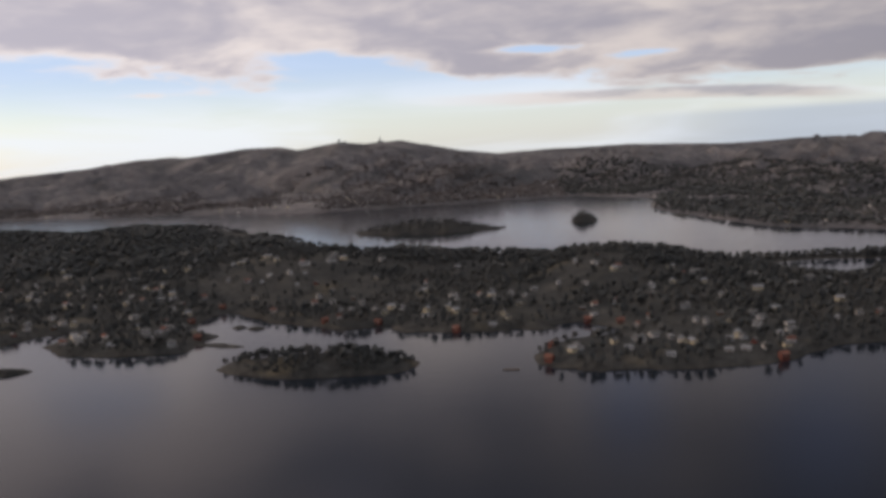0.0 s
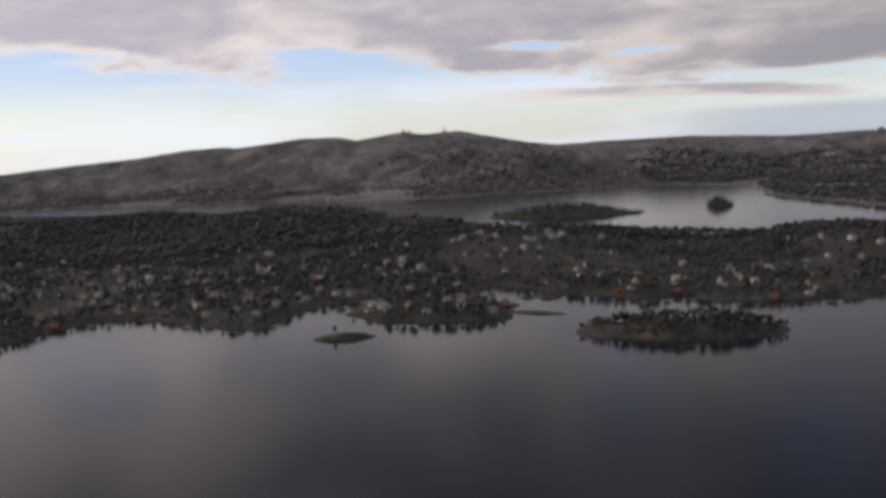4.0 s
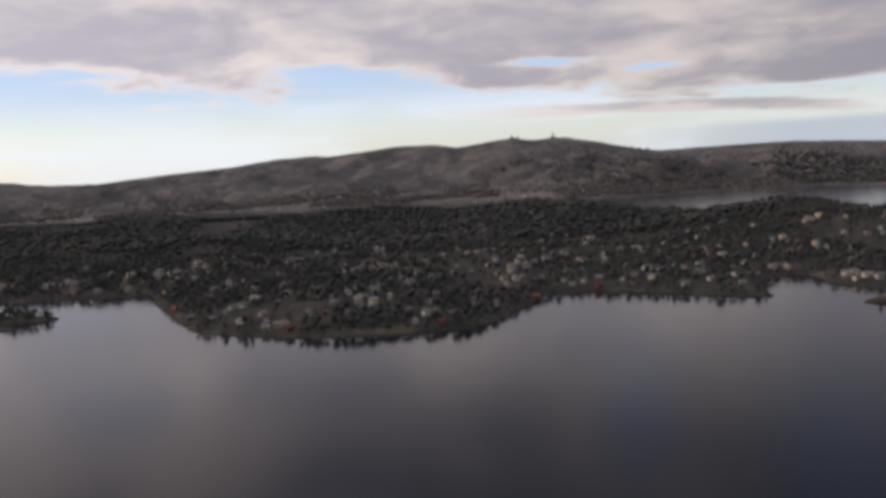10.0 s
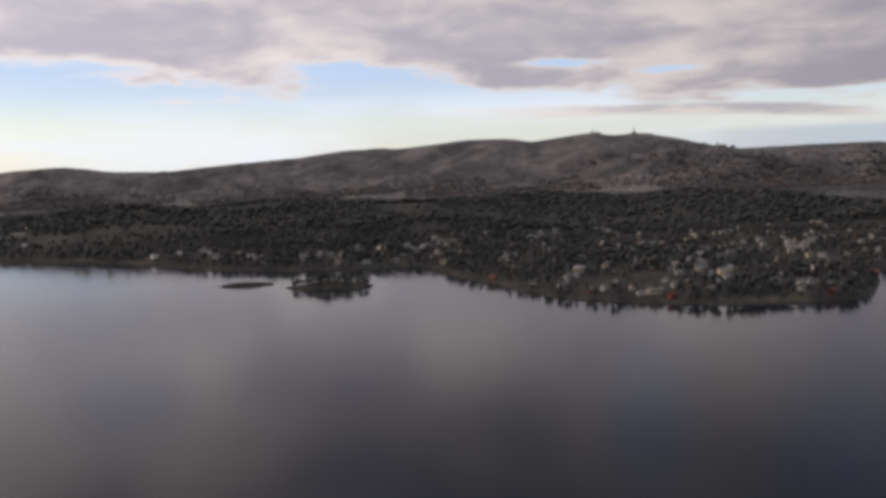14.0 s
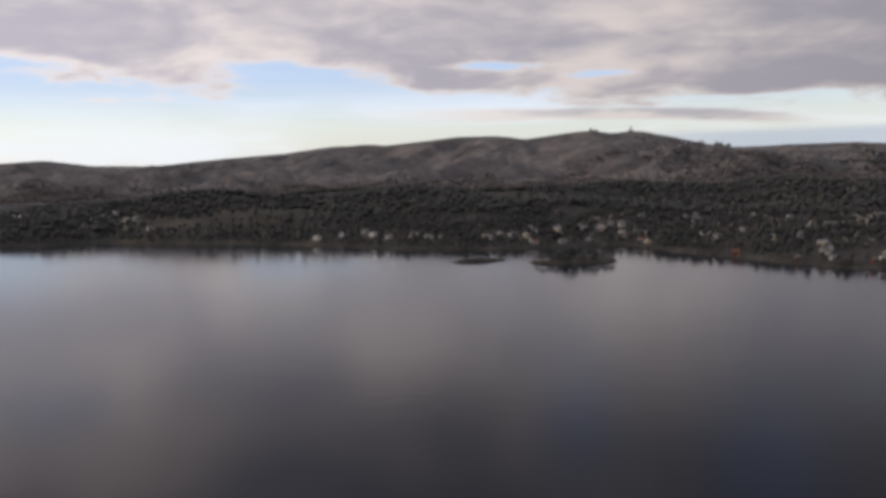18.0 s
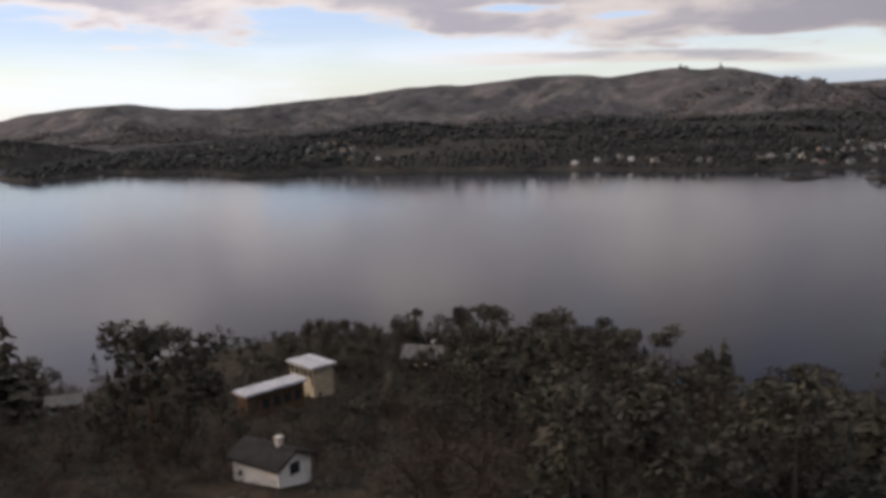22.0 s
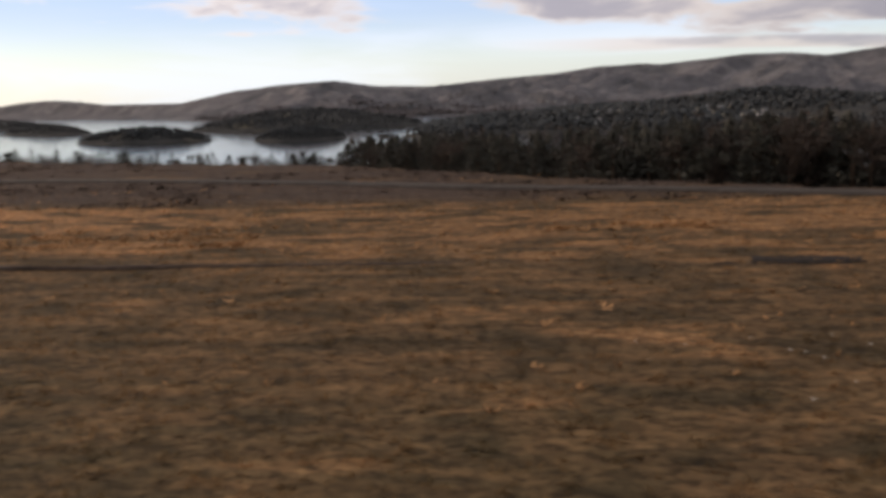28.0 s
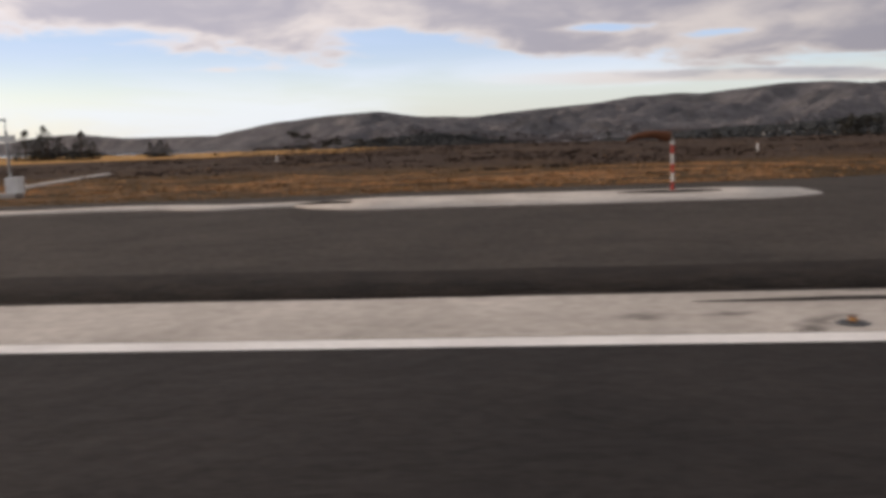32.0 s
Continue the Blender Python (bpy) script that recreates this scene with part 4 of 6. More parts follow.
def cone_tree(seed, sides=6):
    """A small spruce for distant woods: three ragged skirts."""
    r, out = np.random.default_rng(seed), []
    for z0, z1, w in ((0.05, 0.55, 0.24), (0.32, 0.80, 0.18), (0.58, 1.02, 0.11)):
        a = np.arange(sides) * 6.283 / sides + r.uniform(0, 6)
        rim = np.stack([np.cos(a) * w, np.sin(a) * w, z0 + 0 * a], -1) * r.uniform(0.7, 1.25, (sides, 1))
        rim[:, 2] = z0 + r.uniform(-0.06, 0.06, sides)
        out += [np.array([rim[i], rim[(i + 1) % sides], [0, 0, z1]]) for i in range(sides)]
    return np.array(out)


def lump_tree(seed, fine=2):
    """A rounded crown for distant woods, with an uneven outline and gaps."""
    r = np.random.default_rng(seed)
    bm = bmesh.new()
    bmesh.ops.create_icosphere(bm, subdivisions=fine, radius=1.0)
    k = {v: r.uniform(0.62, 1.2) for v in bm.verts}
    tris = [[(v.co * k[v] * Vector((0.27, 0.27, 0.36)) + Vector((0, 0, 0.64))) for v in f.verts] for f in bm.faces if r.random() > 0.1]
    bm.free()
    return np.concatenate([np.array([[tuple(v) for v in t] for t in tris]), trunk_tris(1.0, 0.03, 0.7, 3)])


NEAR_LUMPS = [cone_tree(11), lump_tree(12), lump_tree(13, 1), lump_tree(14, 1)]
FAR_TREES = [cone_tree(11, 5), lump_tree(12, 1), lump_tree(13, 1), lump_tree(14, 1), lump_tree(15, 1)]


def wood(name, x0, x1, y0, y1, gap, height, density, tall, label, margin=2.0, shapes=None, material=M_WOODS):
    """Far trees on a jittered grid wherever density allows."""
    X, Y = np.meshgrid(np.arange(x0, x1, gap), np.arange(y0, y1, gap))
    x, y = (X + rng.uniform(-0.5, 0.5, X.shape) * gap).ravel(), (Y + rng.uniform(-0.5, 0.5, X.shape) * gap).ravel()
    z, sd = height(x, y)
    keep = (sd > margin) & (rng.random(x.size) < density(x, y, sd)) & (z > SEA + 0.4)
    x, y, z, sd = x[keep], y[keep], z[keep], sd[keep]
    shapes = shapes or FAR_TREES
    h = rng.uniform(*tall, x.size) * (1 + 0.25 * fbm(x, y, 25, 2)) * (0.62 + 0.38 * step(sd, 2, 12))
    rows = np.stack([x, y, z - 0.2, h, h * rng.uniform(0.8, 1.3, x.size) * max(0.85, gap / 3.4), rng.uniform(0, 6.28, x.size), rng.integers(0, len(shapes), x.size)], -1)
    return tile(shapes, rows, name, material, label)


# ---- houses ----
def house(walls, roof, w=4.2, d=3.0, h=2.0, pitch=1.1, label="", chimney=True, group="houses on the island", category="house", plain=False):
    ob = thing("house", label, category, group)
    bm = bmesh.new()
    prof = [(-d / 2, -1.2), (d / 2, -1.2), (d / 2, h), (0, h + pitch), (-d / 2, h)]
    a, b = [bm.verts.new((-w / 2, y, z)) for y, z in prof], [bm.verts.new((w / 2, y, z)) for y, z in prof]
    bm.faces.new(a)
    bm.faces.new(b[::-1])
    for i in range(5):
        j = (i + 1) % 5
        bm.faces.new((a[j], a[i], b[i], b[j]))
    bmesh.ops.recalc_face_normals(bm, faces=bm.faces)
    part("wall", bm, walls, ob)
    bm = bmesh.new()
    over = 0.28
    for s in (-1, 1):
        k = pitch / (d / 2)
        y1, z1 = s * (d / 2 + over), h - over * k
        lo = [bm.verts.new(p) for p in ((-w / 2 - over, 0, h + pitch + 0.03), (w / 2 + over, 0, h + pitch + 0.03), (w / 2 + over, y1, z1 + 0.03), (-w / 2 - over, y1, z1 + 0.03))]
        hi = [bm.verts.new(v.co + Vector((0, 0, 0.14))) for v in lo]
        bm.faces.new(hi)
        bm.faces.new(lo[::-1])
        for i in range(4):
            j = (i + 1) % 4
            bm.faces.new((lo[i], lo[j], hi[j], hi[i]))
    bmesh.ops.recalc_face_normals(bm, faces=bm.faces)
    part("roof", bm, roof, ob)
    for x in () if plain else (-w * 0.28, w * 0.24):
        win = part("window", box(x - 0.3, x + 0.3, -d / 2 - 0.04, -d / 2 + 0.05, 0.75, 1.4), M_GLASS, ob)
        part("sill", box(x - 0.38, x + 0.38, -d / 2 - 0.09, -d / 2 + 0.02, 0.66, 0.75), M_WHITE, win)
    for s in (-1, 1):
        part("window", box(s * w / 2 - 0.04, s * w / 2 + 0.04, -0.35, 0.35, 0.9, 1.55), M_GLASS, ob)
    if not plain:
        part("door", box(-0.25, 0.2, -d / 2 - 0.05, -d / 2 + 0.05, 0.0, 1.1), M_WALLS["brown"], ob)
    if chimney:
        part("chimney", add_box(box(w * 0.15, w * 0.15 + 0.34, -0.17, 0.17, h + pitch * 0.5, h + pitch + 0.55), w * 0.15 - 0.04, w * 0.15 + 0.38, -0.21, 0.21, h + pitch + 0.55, h + pitch + 0.63), M_KERB, ob)
    return ob


def block(walls, w=9.0, d=4.2, h=2.6, label="", floors=1, roof=None):
    """A long flat-roofed building with rows of windows."""
    ob = thing("building", label, "building", "larger buildings on the island")
    part("wall", box(-w / 2, w / 2, -d / 2, d / 2, -1.4, h), walls, ob)
    part("roof", box(-w / 2 - 0.25, w / 2 + 0.25, -d / 2 - 0.25, d / 2 + 0.25, h, h + 0.22), roof or M_FROST, ob)
    for f in range(floors):
        for i in range(5):
            x = (i - 2) * w / 5.2
            part("window", box(x - w * 0.06, x + w * 0.06, -d / 2 - 0.04, -d / 2 + 0.05, 0.7 + 1.3 * f, 1.45 + 1.3 * f), M_GLASS, ob)
    part("door", box(w * 0.42, w * 0.47, -d / 2 - 0.05, -d / 2 + 0.05, 0, 1.1), M_WALLS["brown"], ob)
    return ob


W = M_WALLS
HOUSES = [house(W["white"], M_SLATE, label="white timber house with a dark gable roof"), house(W["white"], M_TILE, 4.6, 3.2, 2.2, 1.2, "white timber house with a red tile roof"),
          house(W["red"], M_SLATE, 3.6, 2.8, 1.9, 1.1, "red timber house with a dark gable roof"), house(W["cream"], M_SLATE, 4.4, 3.0, 2.1, 1.1, "cream timber house with a dark gable roof"),
          house(W["brown"], M_SLATE, 4.6, 3.2, 1.7, 0.9, "brown stained timber house among trees"), house(W["grey"], M_FROST, 4.8, 3.2, 2.0, 0.6, "grey house with a pale low roof"),
          house(W["white"], M_FROST, 5.2, 3.2, 1.8, 0.7, "white house with a pale roof"), house(W["red"], M_TILE, 3.0, 2.2, 1.3, 0.9, "small red boathouse by the water", False, category="boathouse")]
BLOCKS = [block(W["white"], label="long white building with a pale flat roof"), block(W["grey"], 11, 5, 3.4, "grey two-storey block with a pale flat roof", 2), block(W["cream"], 8, 4, 2.4, "cream low hall with a flat roof")]


def settle(ob, x, y, z, turn, first, big=1.0):
    """Puts the first house of a kind in place, and copies it from then on."""
    m = pose(x, y, z, 0, 0, turn)
    ob.scale = (big, big, big)
    if ob.name not in first:
        first.add(ob.name)
        ob.matrix_world = m @ Matrix.Diagonal((big, big, big, 1))
        return ob
    return copy_thing(ob, m)


PLACED, TAKEN = set(), []
CLUSTERS = [(-420, 372, 50, 26, 21), (-300, 450, 60, 30, 21), (-420, 470, 70, 45, 21), (-590, 515, 45, 18, 11), (-150, 405, 40, 18, 9), (-240, 425, 25, 18, 7), (-250, 520, 90, 40, 21), (-130, 510, 60, 35, 14),
            (0, 425, 60, 18, 16), (90, 330, 35, 16, 15), (100, 380, 50, 25, 12), (60, 470, 80, 30, 11), (-380, 580, 90, 40, 16), (-520, 520, 50, 35, 7), (-70, 600, 60, 30, 6), (-150, 640, 60, 40, 7), (250, 390, 80, 30, 6)]
WEST_CLUSTERS = [(-1000, 700, 60, 30, 10), (-900, 660, 50, 25, 6), (-1060, 740, 40, 40, 6), (-950, 790, 90, 40, 11), (-1090, 660, 20, 18, 4), (-700, 545, 40, 14, 3), (-1020, 900, 90, 50, 7)]


def scatter_houses(clusters, height, kinds, margin, spread=5.0, big=0.64):
    for cx, cy, sx, sy, count in clusters:
        made = tries = 0
        while made < count and tries < count * 12:
            tries += 1
            x, y = cx + rng.normal() * sx, cy + rng.normal() * sy
            z, sd = height(np.array([x]), np.array([y]))
            if sd[0] < margin or any((x - a) ** 2 + (y - b) ** 2 < spread ** 2 * 1.5 for a, b in TAKEN):
                continue
            TAKEN.append((x, y))
            made += 1
            settle(kinds[rng.choice(len(kinds))], x, y, float(z[0]), rng.choice([0, 90, -20, 25, 60]) + rng.normal() * 8, PLACED, big)


scatter_houses(CLUSTERS, isle_height, HOUSES[:7] + HOUSES[:2] + HOUSES[6:7], 5)
scatter_houses(WEST_CLUSTERS, isle_height, [house(M_BRIGHT, M_SLATE, 4.4, 3.0, 2.2, 1.1, "bright white timber house among trees on the island"), house(M_BRIGHT, M_FROST, 5.0, 3.2, 2.4, 0.8, "bright white two-storey house on the island")] + HOUSES[3:4], 9, 7.0, 0.8)
for x, y, turn, k in ((-437, 348, 8, 2), (-300, 520, 5, 0), (-345, 560, -10, 1), (-210, 560, 12, 0), (-95, 545, -5, 0), (-610, 512, 10, 2), (-470, 560, 4, 1), (-330, 640, 0, 0), (-180, 610, 6, 1), (-960, 700, 8, 0), (-1000, 760, -6, 1), (30, 560, 5, 0), (85, 620, 10, 0)):
    TAKEN.append((x, y))
    settle(BLOCKS[k], x, y, float(isle_height(np.array([x]), np.array([y]))[0][0]), turn, PLACED, 0.7)
# boathouses along the shore
for x, y in ISLE_EAST[4:28:2] + ISLE_WEST[2:20:2]:
    for _ in range(6):
        a, b = x + rng.normal() * 9, y + 8 + rng.normal() * 6
        z, sd = isle_height(np.array([a]), np.array([b]))
        if 1.0 < sd[0] < 6:
            settle(HOUSES[7], a, b, float(z[0]), rng.uniform(-40, 40), PLACED)
            TAKEN.append((a, b))
            break
FAR_CLUSTERS = [(-780, 1640, 120, 30, 14), (-520, 1540, 110, 30, 18), (-300, 1420, 90, 30, 14), (-100, 1410, 80, 25, 12), (100, 1430, 60, 25, 8), (400, 800, 70, 50, 12), (420, 1050, 90, 80, 8), (-1050, 1540, 80, 30, 12), (-1250, 1540, 90, 40, 10), (-900, 1640, 80, 30, 8)]


def far_houses(clusters, height, margin, label, walls=None, size=1.0):
    """Houses too far off to tell their parts: gabled bodies with roofs, all in one mesh."""
    spots = []
    for cx, cy, sx, sy, count in clusters:
        x, y = cx + rng.normal(size=count * 2) * sx, cy + rng.normal(size=count * 2) * sy
        z, sd = height(x, y)
        ok = np.flatnonzero((sd > margin) & np.array([all((a - c) ** 2 + (b - d) ** 2 > 30 for c, d in TAKEN) for a, b in zip(x, y)]))[:count]
        spots += [(x[i], y[i], z[i]) for i in ok]
    verts, faces, kinds = [], [], []
    for x, y, z in spots:
        TAKEN.append((x, y))
        w, d, h, a = size * rng.uniform(1.5, 2.4), size * rng.uniform(1.1, 1.5), size * rng.uniform(1.4, 2.1), rng.uniform(-0.5, 0.5) + rng.choice([0, 1.57])
        c, s, n, mat = math.cos(a), math.sin(a), len(verts), int(rng.integers(0, 3))
        pts = [(-w, -d, -1), (w, -d, -1), (w, d, -1), (-w, d, -1), (-w, -d, h), (w, -d, h), (w, d, h), (-w, d, h), (-w, 0, h + 0.9), (w, 0, h + 0.9),
               (-w - 0.2, -d - 0.2, h - 0.05), (w + 0.2, -d - 0.2, h - 0.05), (w + 0.2, d + 0.2, h - 0.05), (-w - 0.2, d + 0.2, h - 0.05), (-w - 0.2, 0, h + 1.0), (w + 0.2, 0, h + 1.0)]
        verts += [(x + p * c - q * s, y + p * s + q * c, z + r) for p, q, r in pts]
        for f, m in (((0, 1, 5, 4), mat), ((1, 2, 6, 5), mat), ((2, 3, 7, 6), mat), ((3, 0, 4, 7), mat), ((5, 6, 9, 9), mat), ((7, 4, 8, 8), mat), ((10, 11, 15, 14), 3 + mat % 2), ((12, 13, 14, 15), 3 + mat % 2)):
            f = f[:3] if f[2] == f[3] else f
            for t in ((f,) if len(f) == 3 else (f[:3], (f[0], f[2], f[3]))):
                faces.append([n + i for i in t])
                kinds.append(m)
    me = mesh_from("far_houses", verts, faces, [walls or W["white"], W["cream"], W["grey"], M_SLATE, M_FROST])
    me.polygons.foreach_set("material_index", np.array(kinds, np.int32))
    tagged(new("far_houses", me), label, "houses", kind="stuff")


far_houses(FAR_CLUSTERS, far_height, 8, "distant pale houses along the mountain's foot")
far_houses([(a, b, sx * 1.2, sy * 1.3, n) for a, b, sx, sy, n in CLUSTERS], isle_height, 8, "distant pale houses between the island's trees")
far_houses([(-1030, 817, 14, 9, 12), (-992, 766, 16, 9, 12), (-955, 767, 16, 9, 12), (-902, 709, 16, 8, 9), (-871, 672, 14, 7, 7), (-1074, 821, 14, 9, 7), (-994, 710, 20, 8, 6), (-1108, 828, 12, 10, 5)], isle_height, 6, "distant white houses in the villages by the sound", M_BRIGHT, 1.3)
far_houses([(-702, 551, 12, 4, 2), (-605, 508, 16, 6, 3), (-545, 524, 22, 9, 8), (-437, 757, 22, 10, 8), (-350, 718, 26, 10, 10), (-426, 627, 24, 10, 8)], isle_height, 8, "pale houses on the island's inner slopes")

# ---- woods ----


def clear_of_houses(x, y, far=4.0):
    cell = {}
    for a, b in TAKEN:
        cell.setdefault((int(a // 20), int(b // 20)), []).append((a, b))
    ok = np.ones(x.size, bool)
    for i, (a, b) in enumerate(zip(x, y)):
        p, q = int(a // 20), int(b // 20)
        for u in (p - 1, p, p + 1):
            for v in (q - 1, q, q + 1):
                for c, d in cell.get((u, v), ()):
                    if abs(a - c) < far and -far * (1.4 if c > -660 else 5.0) < b - d < far * 0.8:
                        ok[i] = False
    return ok


def isle_density(x, y, sd):
    lived = sum(np.exp(-((x - a) / (sx * 1.5)) ** 2 - ((y - b) / (sy * 1.5)) ** 2) for a, b, sx, sy, _ in CLUSTERS + WEST_CLUSTERS)
    d = np.clip(1.0 - 0.45 * np.clip(lived, 0, 1), 0.12, 1) * np.where(fbm(x, y, 55, 4) > -0.22 - 0.12 * (lived < 0.25), 1.0, 0.18)
    open_heath = np.exp(-((x + 770) / 130) ** 2 - ((y - 650) / 110) ** 2) * 0.88
    shore = np.where(sd < 10, 0.8, 0)
    return np.maximum(d * (1 - open_heath), shore * 0.75) * clear_of_houses(x, y)


wood("woodland", -1165, 420, 290, 620, 3.4, isle_height, isle_density, (2.8, 5.6), "mixed dark conifer wood between the houses", shapes=NEAR_LUMPS)
wood("woodland", -1165, 500, 620, 1300, 5.2, isle_height, lambda x, y, sd: 0.9 * (fbm(x, y, 90, 3) > -0.35) * (1 - np.exp(-((x + 770) / 130) ** 2 - ((y - 650) / 110) ** 2) * 0.85), (4.0, 6.5), "dense dark wood on the island's hills")
wood("woodland", -1700, 190, 690, 1720, 7.5, far_height, lambda x, y, sd: 0.75 * (fbm(x, y, 110, 4) > -0.15 + 0.3 * step(sd, 120, 420)) * (sd < 420), (3.5, 6.0), "leafless wood along the foot of the mountains", 6, material=M_BIRCHWOOD)
wood("woodland", 190, 700, 690, 1720, 7.5, far_height, lambda x, y, sd: 0.9 * (fbm(x, y, 110, 4) > -0.4 + 0.3 * step(sd, 200, 520)) * (sd < 520), (3.5, 6.0), "dark conifer wood on the far promontory", 6)
wood("scrub", -2300, 900, 1420, 2350, 13.0, far_height, lambda x, y, sd: 0.6 * (fbm(x, y, 140, 5) > 0.02) * (y < 1860), (2.5, 5.0), "scattered dark scrub on the mountain slopes", 60, [cone_tree(16, 5), cone_tree(17, 5)], M_BIRCHWOOD)
for (height, (x, y, r)), dens in zip(ISLETS, (0.97, 0.12, 1.0, 0.0, 0.8, 0.9, 0.3, 0.85, 0.9, 0.4, 0.8, 0.85, 0.7, 0, 0, 0, 0)):
    if dens:
        big = 4.6 if r > 100 else 2.3
        wood("islet_trees", x - r, x + r, y - r, y + r, big, height, lambda a, b, sd: dens * (sd > 0.9) * (fbm(a, b, 12, 2) > -0.45), (4.4, 6.4) if r < 34 and x < -500 else (3.2, 5.6) if r < 100 else (3.0, 5.0), "dark pines on a small islet", 0.9, NEAR_LUMPS if r < 60 else None)

# ---- the near shore: houses in the wood below the flight path ----
def ground_at(x, y):
    return float(home_height(np.array([float(x)]), np.array([float(y)]))[0][0])


YARD = []


def near_house(ob, x, y, z, turn):
    ob.matrix_world = pose(x, y, z, 0, 0, turn)
    ob["group"] = "houses on the near shore"
    YARD.append((x, y))
    return ob


near_house(house(M_BRIGHT, M_BLACKROOF, 3.5, 2.4, 1.55, 0.6, "white rendered house with a black roof and white chimney", plain=True), -814.1, 45.5, -2.7, -36)
near_house(block(W["brown"], 5.2, 1.5, 2.0, "dark timber house with a pale grey flat roof", roof=M_GREYROOF), -818.0, 66.4, -5.9, 43)
near_house(block(W["cream"], 3.4, 2.0, 1.5, "cream house with a pale grey flat roof", roof=M_GREYROOF), -815.6, 72.3, -5.3, -48)
near_house(house(W["brown"], M_SLATE, 4.6, 3.2, 1.6, 0.9, "dark brown house with a slate roof"), -780.5, 46.5, ground_at(-780.5, 46.5), 20)
near_house(house(W["brown"], M_SLATE, 4.4, 3.0, 1.6, 0.9, "dark timber house among pines"), -806.0, 92.0, ground_at(-806, 92), -15)
for walls, x, y, z, turn, w, d, label in (("white", -774.9, 79.6, -12.6, 25, 2.7, 1.9, "white bungalow with a pale low roof above the water"), ("white", -783.1, 89.2, -12.7, 70, 2.8, 1.8, "white house with a pale low roof beside a pool"), ("grey", -784.7, 83.6, -11.4, 20, 2.2, 1.4, "grey annexe with a pale low roof"), ("grey", -785.8, 77.6, -10.2, 22, 2.8, 1.5, "grey shed with a long pale roof")):
    near_house(house(M_WALLS[walls], M_GREYROOF, w, d, 1.15, 0.3, label, False, plain=True), x, y, z, turn)
near_house(house(W["white"], M_SLATE, 1.7, 1.5, 1.3, 0.8, "white boathouse at the water's edge", False, category="boathouse", plain=True), -774.4, 94.6, -19.4, 60)
pool = thing("swimming_pool", "small blue swimming pool on a pale terrace", "pool", "", (-780.4, 85.5, -11.7))
part("terrace", box(-1.3, 1.3, -0.9, 0.9, -3.0, 0.5), M_PALE, pool)
part("rim", box(-0.8, 0.8, -0.55, 0.55, 0.45, 0.56), M_WHITE, pool)
part("water", box(-0.7, 0.7, -0.46, 0.46, 0.5, 0.575), M_POOL, pool, "bright blue pool water")
YARD.append((-780.4, 85.9))
VIEWS = [(-774.9, 79.6), (-783.1, 89.2), (-780.4, 85.9), (-784.7, 83.6), (-814.1, 45.5)]
near_house(house(M_BRIGHT, M_FROST, 2.2, 1.5, 1.1, 0.3, "small white outbuilding with a pale low roof", False, plain=True), -813.8, 36.4, ground_at(-813.8, 36.4) - 1.0, -30)
near_house(house(W["brown"], M_TILE, 3.6, 2.6, 1.5, 0.9, "dark timber house with a red tile roof"), -779.0, 58.0, ground_at(-779, 58), -18)
near_house(house(W["red"], M_TILE, 3.4, 2.4, 1.4, 0.9, "red timber house with a tile roof among pines"), -764.0, 66.0, ground_at(-764, 66), 30)
near_house(house(W["white"], M_SLATE, 2.4, 1.8, 1.2, 0.6, "white garage with a slate roof among shrubs", False, plain=True), -771.0, 68.0, ground_at(-771, 68), 12)
near_house(house(W["grey"], M_SLATE, 3.0, 2.2, 1.4, 0.6, "grey shed at the wood's edge", False, category="shed"), -842.0, 84.0, ground_at(-842, 84), 15)


def utility_pole(x, y, z, h):
    ob = thing("utility_pole", "weathered wooden utility pole with a crossarm", "pole", "utility poles", (x, y, z))
    part("post", rod(0.07, 0.05, -0.4, h), M_BARK, ob)
    part("crossarm", box(-0.45, 0.45, -0.04, 0.04, h - 0.35, h - 0.25), M_BARK, ob)
    for s in (-0.4, 0.4):
        part("insulator", rod(0.03, 0.03, h - 0.25, h - 0.13, 6, s), M_WHITE, ob)
    return ob


for x, y, h in ((-810.2, 54.0, 3.0), (-806.2, 68.0, 3.4), (-785.4, 48.0, 3.6)):
    utility_pole(x, y, ground_at(x, y), h)
    YARD.append((x, y))

